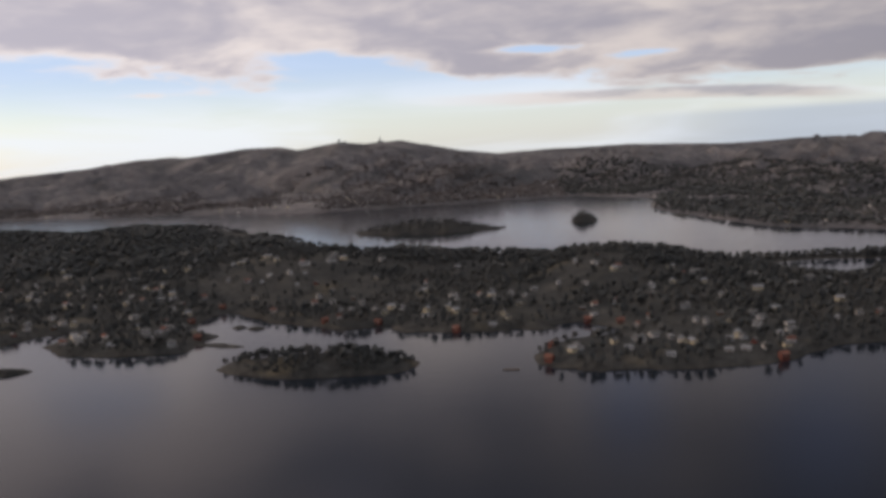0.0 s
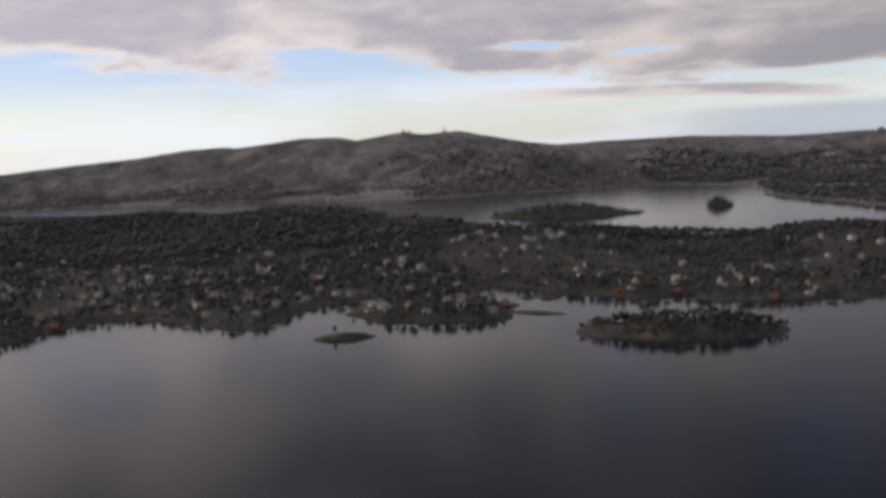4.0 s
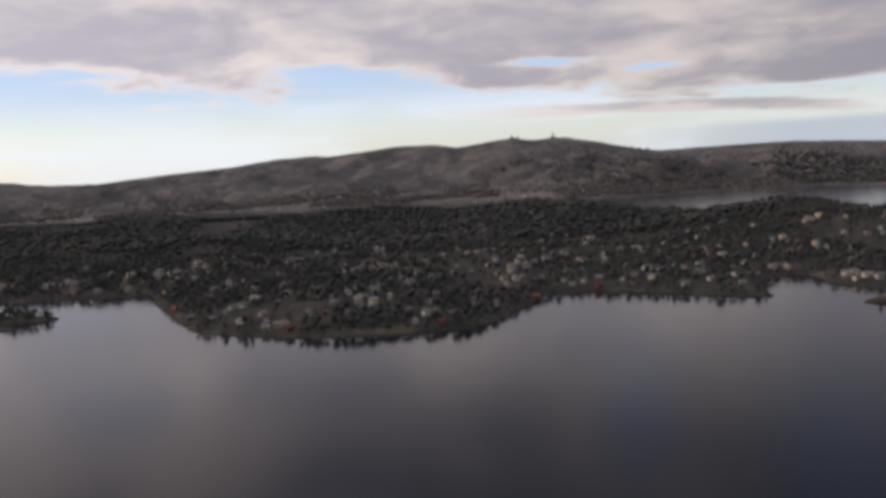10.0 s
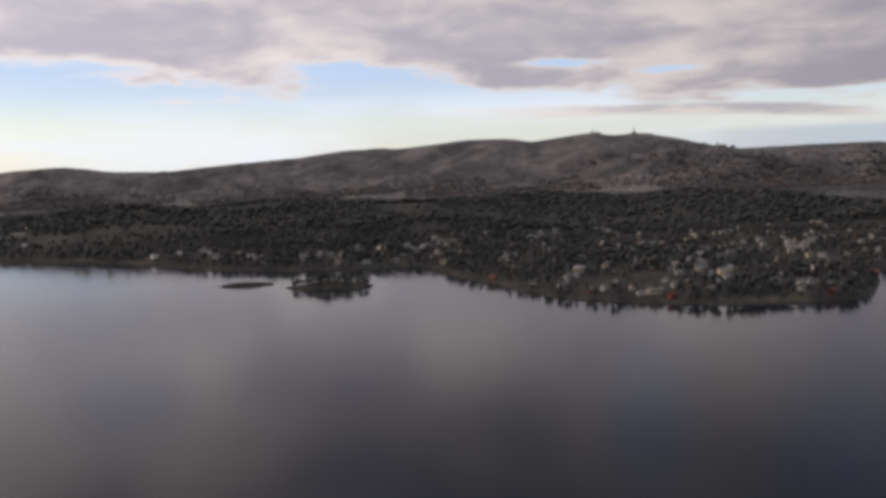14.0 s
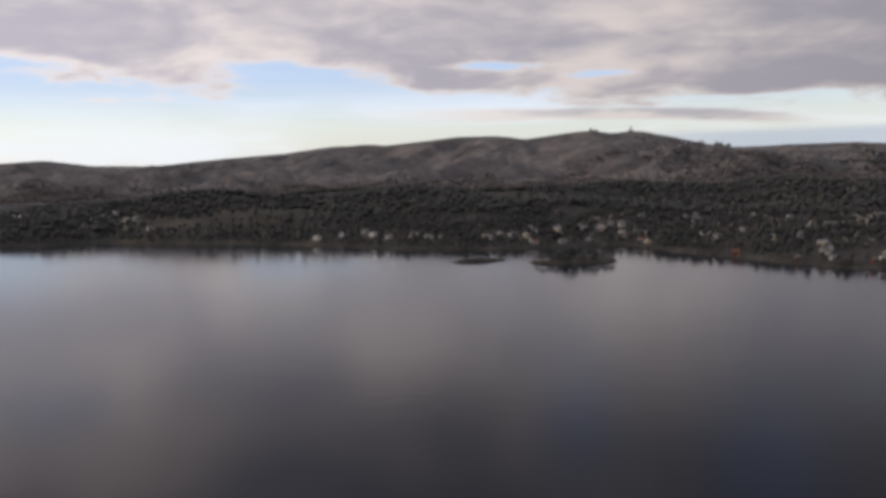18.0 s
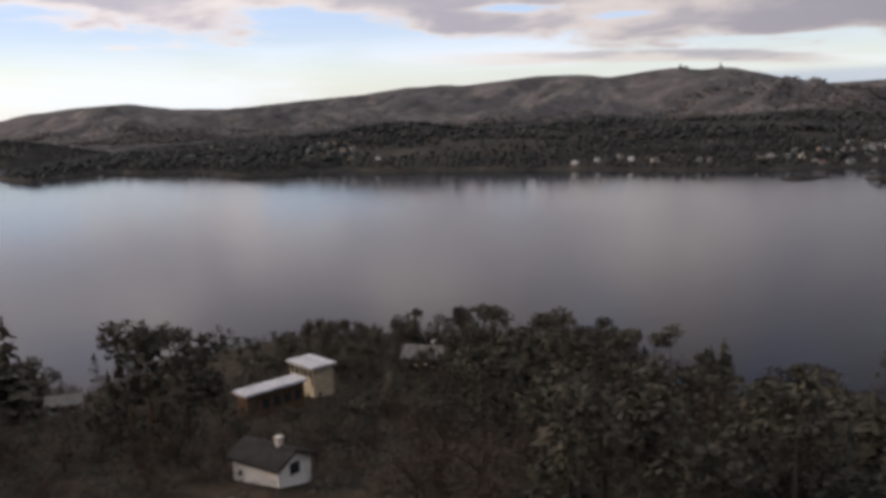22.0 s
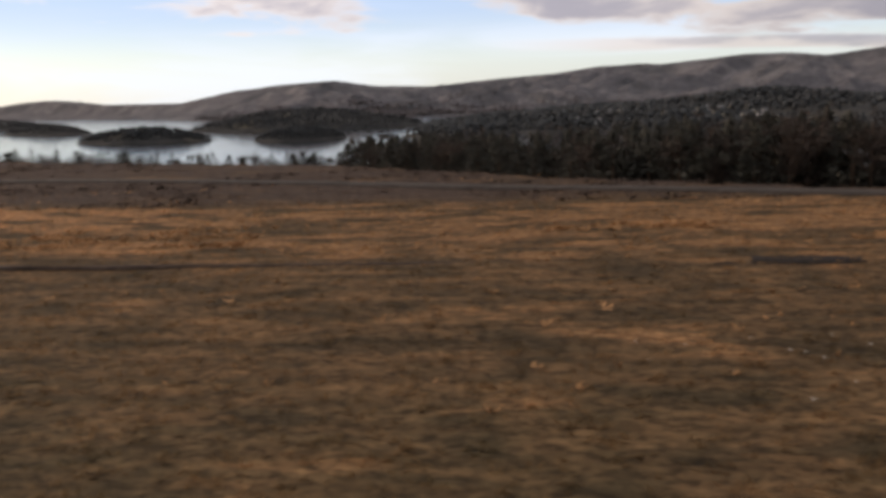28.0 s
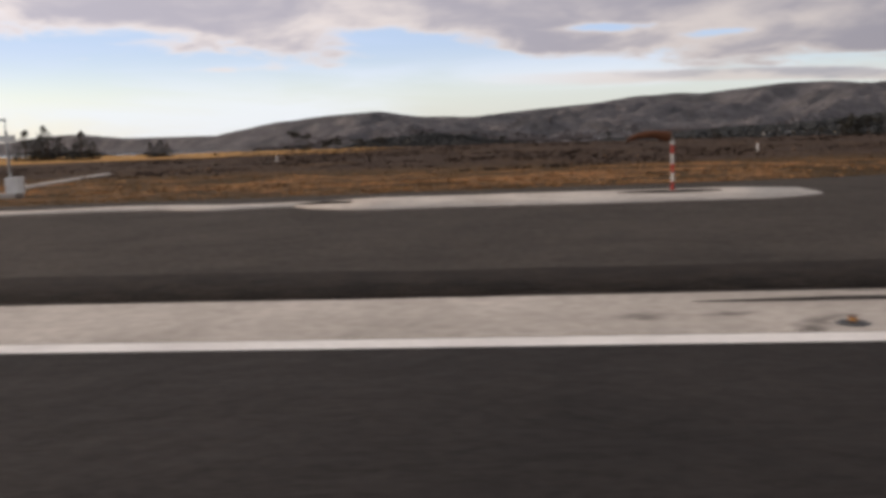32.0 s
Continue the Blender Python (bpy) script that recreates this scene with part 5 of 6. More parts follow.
# ---- the near woods ----
def near_rows():
    X, Y = np.meshgrid(np.arange(-932, -752, 1.9), np.arange(24, 152, 1.9))
    x, y = (X + rng.uniform(-1, 1, X.shape)).ravel(), (Y + rng.uniform(-1, 1, X.shape)).ravel()
    z, coast = home_height(x, y)
    needle = (y > np.where(x < -886, 29, np.where(x < -845, 33, 50)) + 6 * fbm(x, y, 14, 2)) | (x > -800)
    yard = np.exp(-((x + 812) / 8) ** 2 - ((y - 41) / 6) ** 2) + np.exp(-((x + 817) / 5.5) ** 2 - ((y - 66) / 7) ** 2) + 0.8 * np.exp(-((x + 800) / 7) ** 2 - ((y - 50) / 7) ** 2)
    free = np.min([(x - a) ** 2 + (y - b) ** 2 for a, b in YARD], 0) > 6
    cover = np.where(x < -828, 0.93, 0.5) * np.clip(1 - 1.3 * yard, 0, 1)
    keep = (coast > 3) & free & (rng.random(x.size) < cover) & ((x < -828) | (y > 30))
    for a, b in VIEWS:
        keep &= ~((np.abs(x - a) < 2.2) & (y - b > -9) & (y < b + 2))
    gap = (x > -847 + 3 * fbm(x, y, 9, 2)) & (x < -824) & (y > 47)
    keep &= ~gap | (rng.random(x.size) < 0.3)
    keep &= ~((x < -868) & (y < 29 + 0.15 * (-x - 868)) & (rng.random(x.size) < 0.3))
    keep &= ~((x < -880) & (x > -903) & (y > 56))
    keep &= ~((x < -838) & (y > 72) & (rng.random(x.size) < 0.5))
    keep &= (x < -800) | (y < 104)
    draw = rng.random(x.size)
    kind = np.where(needle, np.where(draw < np.where(x < -830, 0.14, 0.1), 0, np.where(draw < 0.66, 3, 1)), 2)
    kind = np.where((kind == 1) & (x < -838) & (rng.random(x.size) < 0.85), 3, kind)
    kind = np.where((kind == 0) & (x < -838) & (y < 52), 3, kind)
    kind = np.where(rng.random(x.size) < 0.16, 2, kind)
    keep &= (kind == 2) | (x > -838) | (rng.random(x.size) < 0.6)
    crest = np.interp(-x, (838, 850, 866, 873, 881, 889, 893, 898, 905, 930), (7.0, 10.6, 11.0, 10.3, 7.2, 5.0, 3.6, 4.6, 6.0, 5.0))
    crest = crest * np.where(y < 38, 0.66, 1) * (1 - 0.4 * step(y, 75, 95))
    h = np.where(x < -838, crest * np.where(kind == 2, 0.66, np.where(kind == 1, 0.9, 1.0)), np.where(kind == 0, 5.4, np.where(kind == 1, 5.2, 4.2))) * rng.uniform(0.72, 1.05, x.size)
    h *= np.where(x > -830, 0.62 + 0.66 * step(x, -816, -796), 1) * (0.45 + 0.55 * step(coast, 3, 11))
    h *= np.where(gap, 0.45, 1)
    for a, b in VIEWS:
        h *= np.where((np.abs(x - a - 0.13 * (b - y)) < 2.6) & (y > b - 24) & (y < b), 0.4, 1)
    return np.stack([x, y, z, h, kind], -1)[keep]


rows = near_rows()
order = np.argsort(-(rows[:, 3] * np.where(rows[:, 4] == 2, 0.4, 1)))
for i in order[:150]:
    x, y, z, h, kind = rows[i]
    plant(int(kind), int(rng.integers(0, 3)), x, y, z, h, rng.uniform(0, 360), wide=(0.7 if x > -880 else 1.0) if x < -838 and kind == 3 else 1.0)
rest = rows[order[150:]]
for kind, (name, label) in enumerate((("spruce_wood", "dense dark spruce wood on the near shore"), ("pine_wood", "dark pine wood on the near shore"), ("birch_wood", "leafless reddish brown birch wood on the near shore"), ("conifer_wood", "dense dark young conifer wood on the near shore"))):
    p = rest[rest[:, 4] == kind]
    crowns = [fir_mesh(s, 1, 230, 0.36) for s in (24, 25, 26)] if kind == 3 else [bare_mesh(s, 1, 11) for s in (9, 10)] if kind == 2 else [t[4] for t in TREES[kind]]
    shapes = [np.concatenate([c, trunk_tris()]) for c in crowns]
    tile(shapes, np.stack([p[:, 0], p[:, 1], p[:, 2] - 0.1, p[:, 3], p[:, 3] * np.where((p[:, 0] < -838) & (p[:, 4] == 3), np.where(p[:, 0] < -880, 1.0, 0.74), 1.15), rng.uniform(0, 6.28, len(p)), rng.integers(0, len(shapes), len(p))], -1), name, TREE_KINDS[kind][2], label)

# shrubs round the houses
sx, sy = rng.uniform(-846, -766, 1900), rng.uniform(30, 84, 1900)
keep = np.min([(sx - a) ** 2 + (sy - b) ** 2 for a, b in YARD], 0) > 5.5
sx, sy = sx[keep], sy[keep]
sz, sc = home_height(sx, sy)
sh = rng.uniform(0.9, 2.3, sx.size)
for kind, name, label in ((3, "shrubs", "dark evergreen shrubs round the houses"), (2, "bare_shrubs", "leafless brown shrubs round the houses")):
    pick = (rng.random(sx.size) < 0.5) & (sc > 3)
    p = np.stack([sx, sy, sz - 0.1, sh, sh * 1.5, rng.uniform(0, 6.28, sx.size), rng.integers(0, 2, sx.size)], -1)[pick]
    tile([fir_mesh(51, 1, 80, 0.45), fir_mesh(52, 1, 80, 0.4)] if kind == 3 else [bare_mesh(53, 1, 5), bare_mesh(54, 1, 5)], p, name, TREE_KINDS[kind][2], label, "shrubs")

# a lone tall spruce at the wood's edge, and two round pines on the point
for kind, x, y, h in ((0, -839.7, 69.0, 9.8), (0, -847.8, 55.4, 10.6), (1, -850.2, 56.6, 10.9), (0, -851.9, 58.6, 11.8), (1, -854.4, 57.4, 11.6), (0, -856.6, 59.0, 12.0), (1, -858.4, 60.3, 12.8), (0, -860.8, 57.2, 12.6), (1, -863.2, 58.6, 11.6), (0, -866.1, 56.4, 11.4), (1, -868.3, 57.6, 11.0), (0, -870.0, 58.1, 11.3), (0, -871.9, 48.3, 9.0), (0, -845.0, 57.0, 8.6), (1, -846.2, 58.8, 9.0), (0, -849.0, 54.0, 9.2), (3, -874.0, 52.0, 7.0), (3, -877.0, 50.0, 6.2), (3, -880.0, 49.0, 5.6), (1, -808.7, 105.1, 6.2), (1, -801.5, 102.2, 6.4), (1, -822.6, 52.0, 8.6), (1, -824.4, 53.6, 7.4), (1, -820.9, 54.0, 6.8), (3, -826.0, 55.5, 5.6), (1, -831.0, 85.0, 7.0), (1, -833.5, 84.0, 6.2), (1, -829.0, 87.0, 5.8), (0, -844.0, 66.0, 6.0), (0, -847.6, 64, 10.0), (1, -845.1, 64, 8.8), (0, -843.5, 64.4, 8.8), (1, -841.8, 64, 7.6), (2, -991.0, 38, 1.3), (3, -988.6, 36.2, 1.0), (3, -986.6, 35.0, 1.0), (3, -984.6, 34.0, 0.8), (3, -979.2, 31.0, 1.3), (3, -976.3, 30.0, 1.1), (3, -975.3, 30.0, 0.9), (3, -974.6, 29.4, 1.2), (3, -973.4, 29.0, 0.9), (3, -972.6, 28.5, 1.0)):
    z = ground_at(x, y)
    plant(kind, int(-x) % 3, x, y, z, h, 40 + 77 * x, wide=1.4 if x < -970 and kind == 3 else 0.8 if kind == 0 and x < -840 else 0.72 if kind == 1 and x < -845 else 1.0)

# trees beyond the perimeter road
belt = []
while len(belt) < 1000:
    x, y = rng.uniform(-1135, -981), rng.uniform(31, 130)
    top = float(inside(PLATEAU, np.array([x]), np.array([y]))[0])
    deep = rng.choice((11, 26)) if x > -1048 else 14
    if -deep < top < (-2.2 if x > -1048 else -3.0) and (x > -1056 or rng.random() < 0.5) and (x < -995 or rng.random() < (0.1 if x < -992.5 else 0.4)) and (x < -986 or top > -7):
        belt.append((x, y, ground_at(x, y), -top))
belt.sort(key=lambda b: b[3])
for i, (x, y, z, off) in enumerate(belt):
    crown = np.interp(-x, (981, 985, 988, 991, 993.5, 996, 999, 1003, 1010, 1018, 1030, 1048), (-0.6, -0.3, 0.0, 0.0, -0.2, 1.5, 2.6, 3.3, 4.2, 3.8, 2.6, 2.2))
    h = min(7.0, max(0.9 if x < -994 else 0.55, crown * rng.uniform(0.72, 1.08) - z)) if x > -1048 else 2.1 * rng.uniform(0.84, 1.06)
    kind = 3 if rng.random() < 0.68 else (1 if rng.random() < 0.4 else 2)
    h *= 0.8 if kind == 1 else 1
    if i < 120:
        plant(kind, int(rng.integers(0, 3)), x, y, z, h, rng.uniform(0, 360), "trees beyond the perimeter road", 1.3 if kind == 3 else 1.0)
    else:
        belt[i] = (x, y, z, h)
more = np.array(belt[120:])
shapes = [np.concatenate([fir_mesh(seed, 1, 170, 0.38), trunk_tris()]) for seed in (61, 62, 63)]
broadleaf = (rng.random(len(more)) < 0.3) & (more[:, 0] < -1003)
for crowns, chosen, material, name, label in ((shapes, ~broadleaf, M_NEEDLE, "conifer_wood", "dark conifer wood on the slope beyond the perimeter road"), ([np.concatenate([bare_mesh(seed, 1, 11), trunk_tris(1.0, 0.016)]) for seed in (64, 65, 66)], broadleaf, M_LEAFLESS, "birch_wood", "leafless reddish birches among the conifers beyond the road")):
    p = more[chosen]
    tile(crowns, np.stack([p[:, 0], p[:, 1], p[:, 2] - 0.1, p[:, 3], p[:, 3] * 1.3, rng.uniform(0, 6.28, len(p)), rng.integers(0, 3, len(p))], -1), name, material, label)

bx = rng.uniform(-990, -950, 170)
by = np.interp(-bx, (950, 964, 975, 985, 990), (21.6, 26.2, 29.8, 33.0, 35.2)) + rng.uniform(-0.5, 1.6, 170)
bh = rng.uniform(0.4, 1.0, 170) * np.where(bx > -970, 1.35, 0.8)
tile([bare_mesh(55, 1, 6), bare_mesh(56, 1, 6)], np.stack([bx, by, home_height(bx, by)[0] - 0.08, bh, bh * 1.6, rng.uniform(0, 6.28, 170), rng.integers(0, 2, 170)], -1), "bank_shrubs", M_LEAFLESS, "low leafless brown scrub on the bank beyond the road", "shrubs")

# pines along the plateau's far rim
for kind, x, y, top in ((3, -1254, 120, 4.4), (3, -1252.4, 121, 3.6), (3, -1250.7, 120, 4.9), (3, -1249.4, 121, 3.4), (3, -1245.7, 120, 4.0), (3, -1244.4, 121, 2.6), (3, -1247, 121, 2.4), (3, -1235.5, 120, 2.1), (3, -1234.3, 120, 2.5), (3, -1233.2, 120, 2.0), (1, -1215, 120, 2.6), (1, -1213, 121, 2.2), (1, -1211, 122, 1.7), (1, -1209, 120, 1.9), (1, -1206, 122, 1.6), (1, -1203, 122, 1.8),
                        (1, -1145.6, 100, 2.2), (1, -1150.5, 100, 0.9), (1, -1136.5, 100, 2.2), (1, -1133, 100, 1.8), (1, -1128.1, 100, 2.3), (0, -1122.1, 100, 1.9), (1, -1120.2, 100, 2.0), (1, -1126.4, 100, 1.7), (1, -1142.4, 100, 1.5), (1, -1148.3, 100, 2.0), (1, -1160, 110, 1.2), (1, -1172, 118, 1.0), (1, -1186, 125, 1.3)):
    z = ground_at(x, y)
    plant(kind, int(rng.integers(0, 3)), x, y, z, max(1.2, (top - z) / 0.98), rng.uniform(0, 360), "pines along the airfield's rim", 1.55)

for x, top in ((-1147.6, 2.5), (-1146.9, 2.0), (-1144.6, 1.8), (-1143.0, 2.1), (-1142.2, 1.9), (-1140.6, 1.9), (-1138.4, 2.5), (-1137.2, 2.0), (-1134.6, 2.3), (-1133.4, 2.4), (-1131.6, 2.2), (-1128.8, 2.5), (-1127.4, 2.1), (-1126.0, 1.9), (-1122.8, 2.1), (-1121.6, 2.3), (-1120.4, 2.5), (-1119.4, 2.2)):
    plant(3, int(-x * 10) % 3, x, 99.5, ground_at(x, 99.5), top, 61 * x, "pines along the airfield's rim", 1.5)

# ---- perimeter road with its guard rail ----
ROAD = [(-925, 8), (-945, 13), (-955, 19), (-964, 22.8), (-972, 25.4), (-979, 27.6), (-985, 29.5), (-992, 32.3), (-997.5, 35), (-1005, 39.9), (-1014, 44.5), (-1024, 48), (-1040, 53), (-1062, 60), (-1090, 66), (-1130, 70)]


def along(line, gap):
    pts = np.array(line, float)
    s = np.concatenate([[0], np.cumsum(np.hypot(*np.diff(pts, axis=0).T))])
    k = np.linspace(0, s[-1], max(5, int(s[-1] / gap)))
    x, y = np.interp(k, s, pts[:, 0]), np.interp(k, s, pts[:, 1])
    for _ in range(6):
        x[1:-1], y[1:-1] = (x[:-2] + 2 * x[1:-1] + x[2:]) / 4, (y[:-2] + 2 * y[1:-1] + y[2:]) / 4
    tx, ty = np.gradient(x), np.gradient(y)
    n = np.hypot(tx, ty)
    return x, y, ty / n, -tx / n


def ribbon(name, line, half, lift, material, label, category="road", skirt=0.25):
    x, y, nx, ny = along(line, 1.5)
    z = home_height(x, y)[0]
    z = np.convolve(np.pad(z, 4, "edge"), np.ones(9) / 9, "valid") + lift
    lx, ly, rx, ry = x + nx * half, y + ny * half, x - nx * half, y - ny * half
    V = np.concatenate([np.stack(p, -1) for p in ((lx, ly, z - skirt), (lx, ly, z), (x, y, z + 0.03), (rx, ry, z), (rx, ry, z - skirt))])
    n, F = len(x), []
    for k in range(4):
        for i in range(n - 1):
            F.append((k * n + i, k * n + i + 1, (k + 1) * n + i + 1, (k + 1) * n + i))
    return tagged(new(name, mesh_from(name, V, F, material, False)), label, category, kind="structure")


ribbon("perimeter_road", ROAD, 1.1, 0.08, M_ROAD, "grey gravelled perimeter road round the airfield")
x, y, nx, ny = along(ROAD, 1.5)
side = np.where(ny > 0, 1, -1)
rail = thing("guard_rail", "pale concrete edge beam along the perimeter road", "guard rail")
for i in range(len(x) - 1):
    if -1007 < x[i] < -993.5:
        a = Vector((x[i] + nx[i] * side[i] * 1.4, y[i] + ny[i] * side[i] * 1.4, ground_at(x[i], y[i]) + 0.15))
        b = Vector((x[i + 1] + nx[i + 1] * side[i + 1] * 1.4, y[i + 1] + ny[i + 1] * side[i + 1] * 1.4, ground_at(x[i + 1], y[i + 1]) + 0.15))
        o = part("beam", box(-0.02, (b - a).length + 0.02, -0.03, 0.03, 0.02, 0.085), M_KERB, rail)
        o.matrix_world = Matrix.Translation(a) @ (b - a).to_track_quat("X", "Z").to_matrix().to_4x4()
        if i % 3 == 0:
            part("post", rod(0.05, 0.05, -0.5, 0.05, 6), M_METAL, rail).matrix_world = Matrix.Translation(a)

# ---- airfield details ----
def ragged(name, x0, x1, y0, y1, z, material, label, wobble=0.35, category="ground", seed=0.0, tilt=0.0):
    """A long low patch with an uneven rim."""
    xs = np.arange(x0, x1, min(0.5, (x1 - x0) / 16))
    lo = y0 + wobble * fbm(xs, xs * 0 + seed, min(3.0, (x1 - x0) / 2.5), 4) + tilt * (xs - x0)
    hi = y1 + wobble * fbm(xs, xs * 0 + seed + 40, min(3.0, (x1 - x0) / 2.5), 4) + tilt * (xs - x0)
    taper = np.sqrt(np.clip(np.minimum(xs - x0, x1 - xs) / min(2.0, 0.4 * (x1 - x0)), 0.02, 1))
    mid = (lo + hi) / 2
    hi, lo = mid + (hi - mid) * taper, mid + (lo - mid) * taper
    hi = np.maximum(hi, lo + 0.02)
    V = np.concatenate([np.stack(p, -1) for p in ((xs, lo, 0 * xs + z - 0.12), (xs, lo + 0.03, 0 * xs + z), (xs, hi - 0.0, 0 * xs + z), (xs, hi + 0.03, 0 * xs + z - 0.12))])
    n = len(xs)
    F = [(k * n + i, k * n + i + 1, (k + 1) * n + i + 1, (k + 1) * n + i) for k in range(3) for i in range(n - 1)]
    return tagged(new(name, mesh_from(name, V, F, material)), label, category, kind="structure")


ragged("concrete_pad", -1190, -1176.0, 21.2, 24.9, 0.07, M_PALE, "pale weathered concrete pad under the windsock", 0.18, "pad")
ragged("concrete_pad", -1200, -1188, 22.8, 24.0, 0.07, M_PALE, "broken end of the pale concrete pad", 0.8, "pad", 7.0)
ragged("concrete_pad", -1206, -1199.2, 21.6, 22.6, 0.07, M_PALE, "broken pale concrete slab", 0.3, "pad", 9.0)
ragged("soil_patch", -1181.3, -1178.4, 23.4, 24.3, 0.085, M_SOIL, "dark soil round the windsock's foot", 0.12, "soil", 3.0)
# flat patches on the grass; the ditch's depth is only in their dark colour
ragged("ditch", -1066, -1033, 27.1, 27.45, 0.05, M_HEATHER, "narrow flat dark strip for the drainage ditch across the field", 0.45, "ditch", 5.0)
ragged("ditch", -1029, -1021, 26.5, 27.9, 0.06, M_SOIL, "flat dark patch for the hollow in the field", 0.5, "ditch", 11.0)
for x0, x1, y in ((-1100, -1077.5, 30.0), (-1119.5, -1103.5, 31.0), (-1075.5, -1073.2, 29.9), (-1071.4, -1070.7, 29.8), (-1068.6, -1067.2, 29.7)):
    ribbon("cable_duct", [(x0, y + 0.2), ((x0 + x1) / 2, y + 0.05), (x1, y)], 0.06, 0.05, M_PALE, "pale concrete cable duct lid across the grass", "duct", 0.2)
def blot(name, corners, z, material, label, category="soil", wobble=0.12, seed=0.0):
    """A flat patch with a frayed outline."""
    pts = np.array(corners, float)
    k = np.arange(0, len(pts), 0.1)
    i, u = k.astype(int), (k % 1)[:, None]
    ring = pts[i] * (1 - u) + pts[(i + 1) % len(pts)] * u
    ring = ring + wobble * np.stack([fbm(k * 2.1, k * 0 + seed, 1.0, 3), fbm(k * 2.1, k * 0 + seed + 9, 1.0, 3)], -1)
    return slab(name, [tuple(p) for p in ring], -0.3, z, material, label, category)


blot("soil_patch", [(-1075.1, 12.1), (-1073.9, 11.9), (-1073.1, 10.9), (-1073.2, 9.85), (-1073.8, 9.75), (-1074.5, 9.75), (-1075.2, 9.7), (-1075.8, 10.2), (-1075.1, 11.2)], -0.012, M_SOIL, "dark soil where the drain meets the shoulder", wobble=0.3, seed=4.0)
blot("soil_patch", [(-1077.6, 10.3), (-1076.2, 10.2), (-1075.6, 9.7), (-1077.4, 9.68)], -0.014, M_WETASPHALT, "dark gravel strip along the shoulder's edge", wobble=0.2, seed=8.0)
# a flat band in the soil's dark brown along the apron's runway side
ragged("apron_edge", -1420, -1125.6, 9.62, 11.5, 0.036, M_SOIL, "dark brown strip between shoulder and apron", 0.22, "apron", 14.0)
for i, (x0, x1, y0, y1) in enumerate(((-1112, -1094, 7.7, 8.35), (-1094, -1083, 7.75, 8.5), (-1107, -1100, 8.6, 8.9), (-1123, -1113, 8.5, 8.9), (-1131, -1126, 8.0, 8.6), (-1145, -1141, 8.7, 8.95), (-1157, -1152, 8.5, 8.8), (-1164, -1159, 8.4, 8.7), (-1182.2, -1173, 8.95, 9.2), (-1180.5, -1166, 9.3, 9.55), (-1113.6, -1111.7, 8.42, 8.56), (-1110.9, -1103, 7.62, 7.9), (-1111.2, -1108.4, 8.36, 8.5), (-1107.9, -1105.6, 8.4, 8.48), (-1106.2, -1094, 7.9, 8.5), (-1152.6, -1148, 8.7, 8.95), (-1151.8, -1149, 9.25, 9.5), (-1166.6, -1163.6, 8.3, 8.45), (-1162.8, -1161, 8.35, 8.5), (-1099, -1076, 7.7, 8.42), (-1128.4, -1127.3, 7.9, 8.4), (-1124.6, -1113, 7.9, 8.5))):
    ragged("stain", x0, x1, y0, y1, 0.0135 + 0.0005 * i, M_WETASPHALT, "dark wet stain on the runway shoulder", 0.2, "stain", 20.0 + 3 * i)
for x in (-1074.6, -1111.2):
    slab("expansion_joint", [(x, -9), (x + 0.16, -9), (x + 0.16, 9.5), (x, 9.5)], 0.0, 0.0235, M_WETASPHALT, "dark tar joint across the runway", "joint")


slab("drain_lid", [(-1168.95, 7.91), (-1168.48, 7.89), (-1168.04, 7.66), (-1168.6, 7.66)], 0.0, 0.02, M_WETASPHALT, "dark steel drain lid set in the shoulder", "lid")
slab("drain_channel", [(-1074.7, 7.62), (-1074.1, 7.62), (-1074.05, 8.4), (-1074.15, 9.6), (-1074.45, 9.62), (-1074.5, 9.5), (-1074.6, 8.5)], 0.0, 0.022, M_SOIL, "dark wet drain across the shoulder", "drain")
blot("concrete_slab", [(-1075.2, 10.5), (-1074.75, 10.6), (-1074.55, 9.85), (-1075.0, 9.8)], 0.006, M_OLDCONCRETE, "grey concrete slab beside the drain", "slab", 0.06, 15.0)
blot("concrete_patch", [(-1096.3, 8.42), (-1095.4, 8.46), (-1095.4, 7.68), (-1096.3, 7.66)], 0.0262, M_CONCRETE, "pale repaired concrete patch in the stained shoulder", "patch", 0.05, 21.0)
for y, z in ((10.7, -0.011), (10.0, -0.011), (9.1, 0.022), (8.4, 0.022)):
    lamp = thing("inset_lamp", "small white inset lamp beside the drain", "lamp", "inset lamps along the drain", (-1074.4, y, z))
    part("rim", rod(0.045, 0.04, 0.0, 0.01, 14), M_METAL, lamp)
    part("lens", rod(0.03, 0.02, 0.01, 0.022, 12), M_WHITE, lamp)
plate = thing("light_plate", "pale round cover plate set in the shoulder", "plate", "", (-1107.97, 7.79, 0.012))
part("disc", rod(0.25, 0.23, 0.0, 0.012, 20), M_PALE, plate).scale = (1, 0.55, 1)
part("rim", rod(0.28, 0.27, 0.0, 0.006, 20), M_WETASPHALT, plate).scale = (1, 0.6, 1)


fixture = thing("inset_light", "low dark steel inset light with a rusty rim in the shoulder", "light", "", (-1147.30, 7.45, 0.012))
part("plate", box(-0.200, 0.200, -0.07, 0.07, 0.0, 0.02), M_DARK, fixture)
part("cover", box(-0.140, 0.160, -0.05, 0.05, 0.02, 0.034), M_METAL, fixture)
part("rim", box(-0.230, 0.230, -0.09, 0.09, 0.0, 0.008), M_SOIL, fixture)


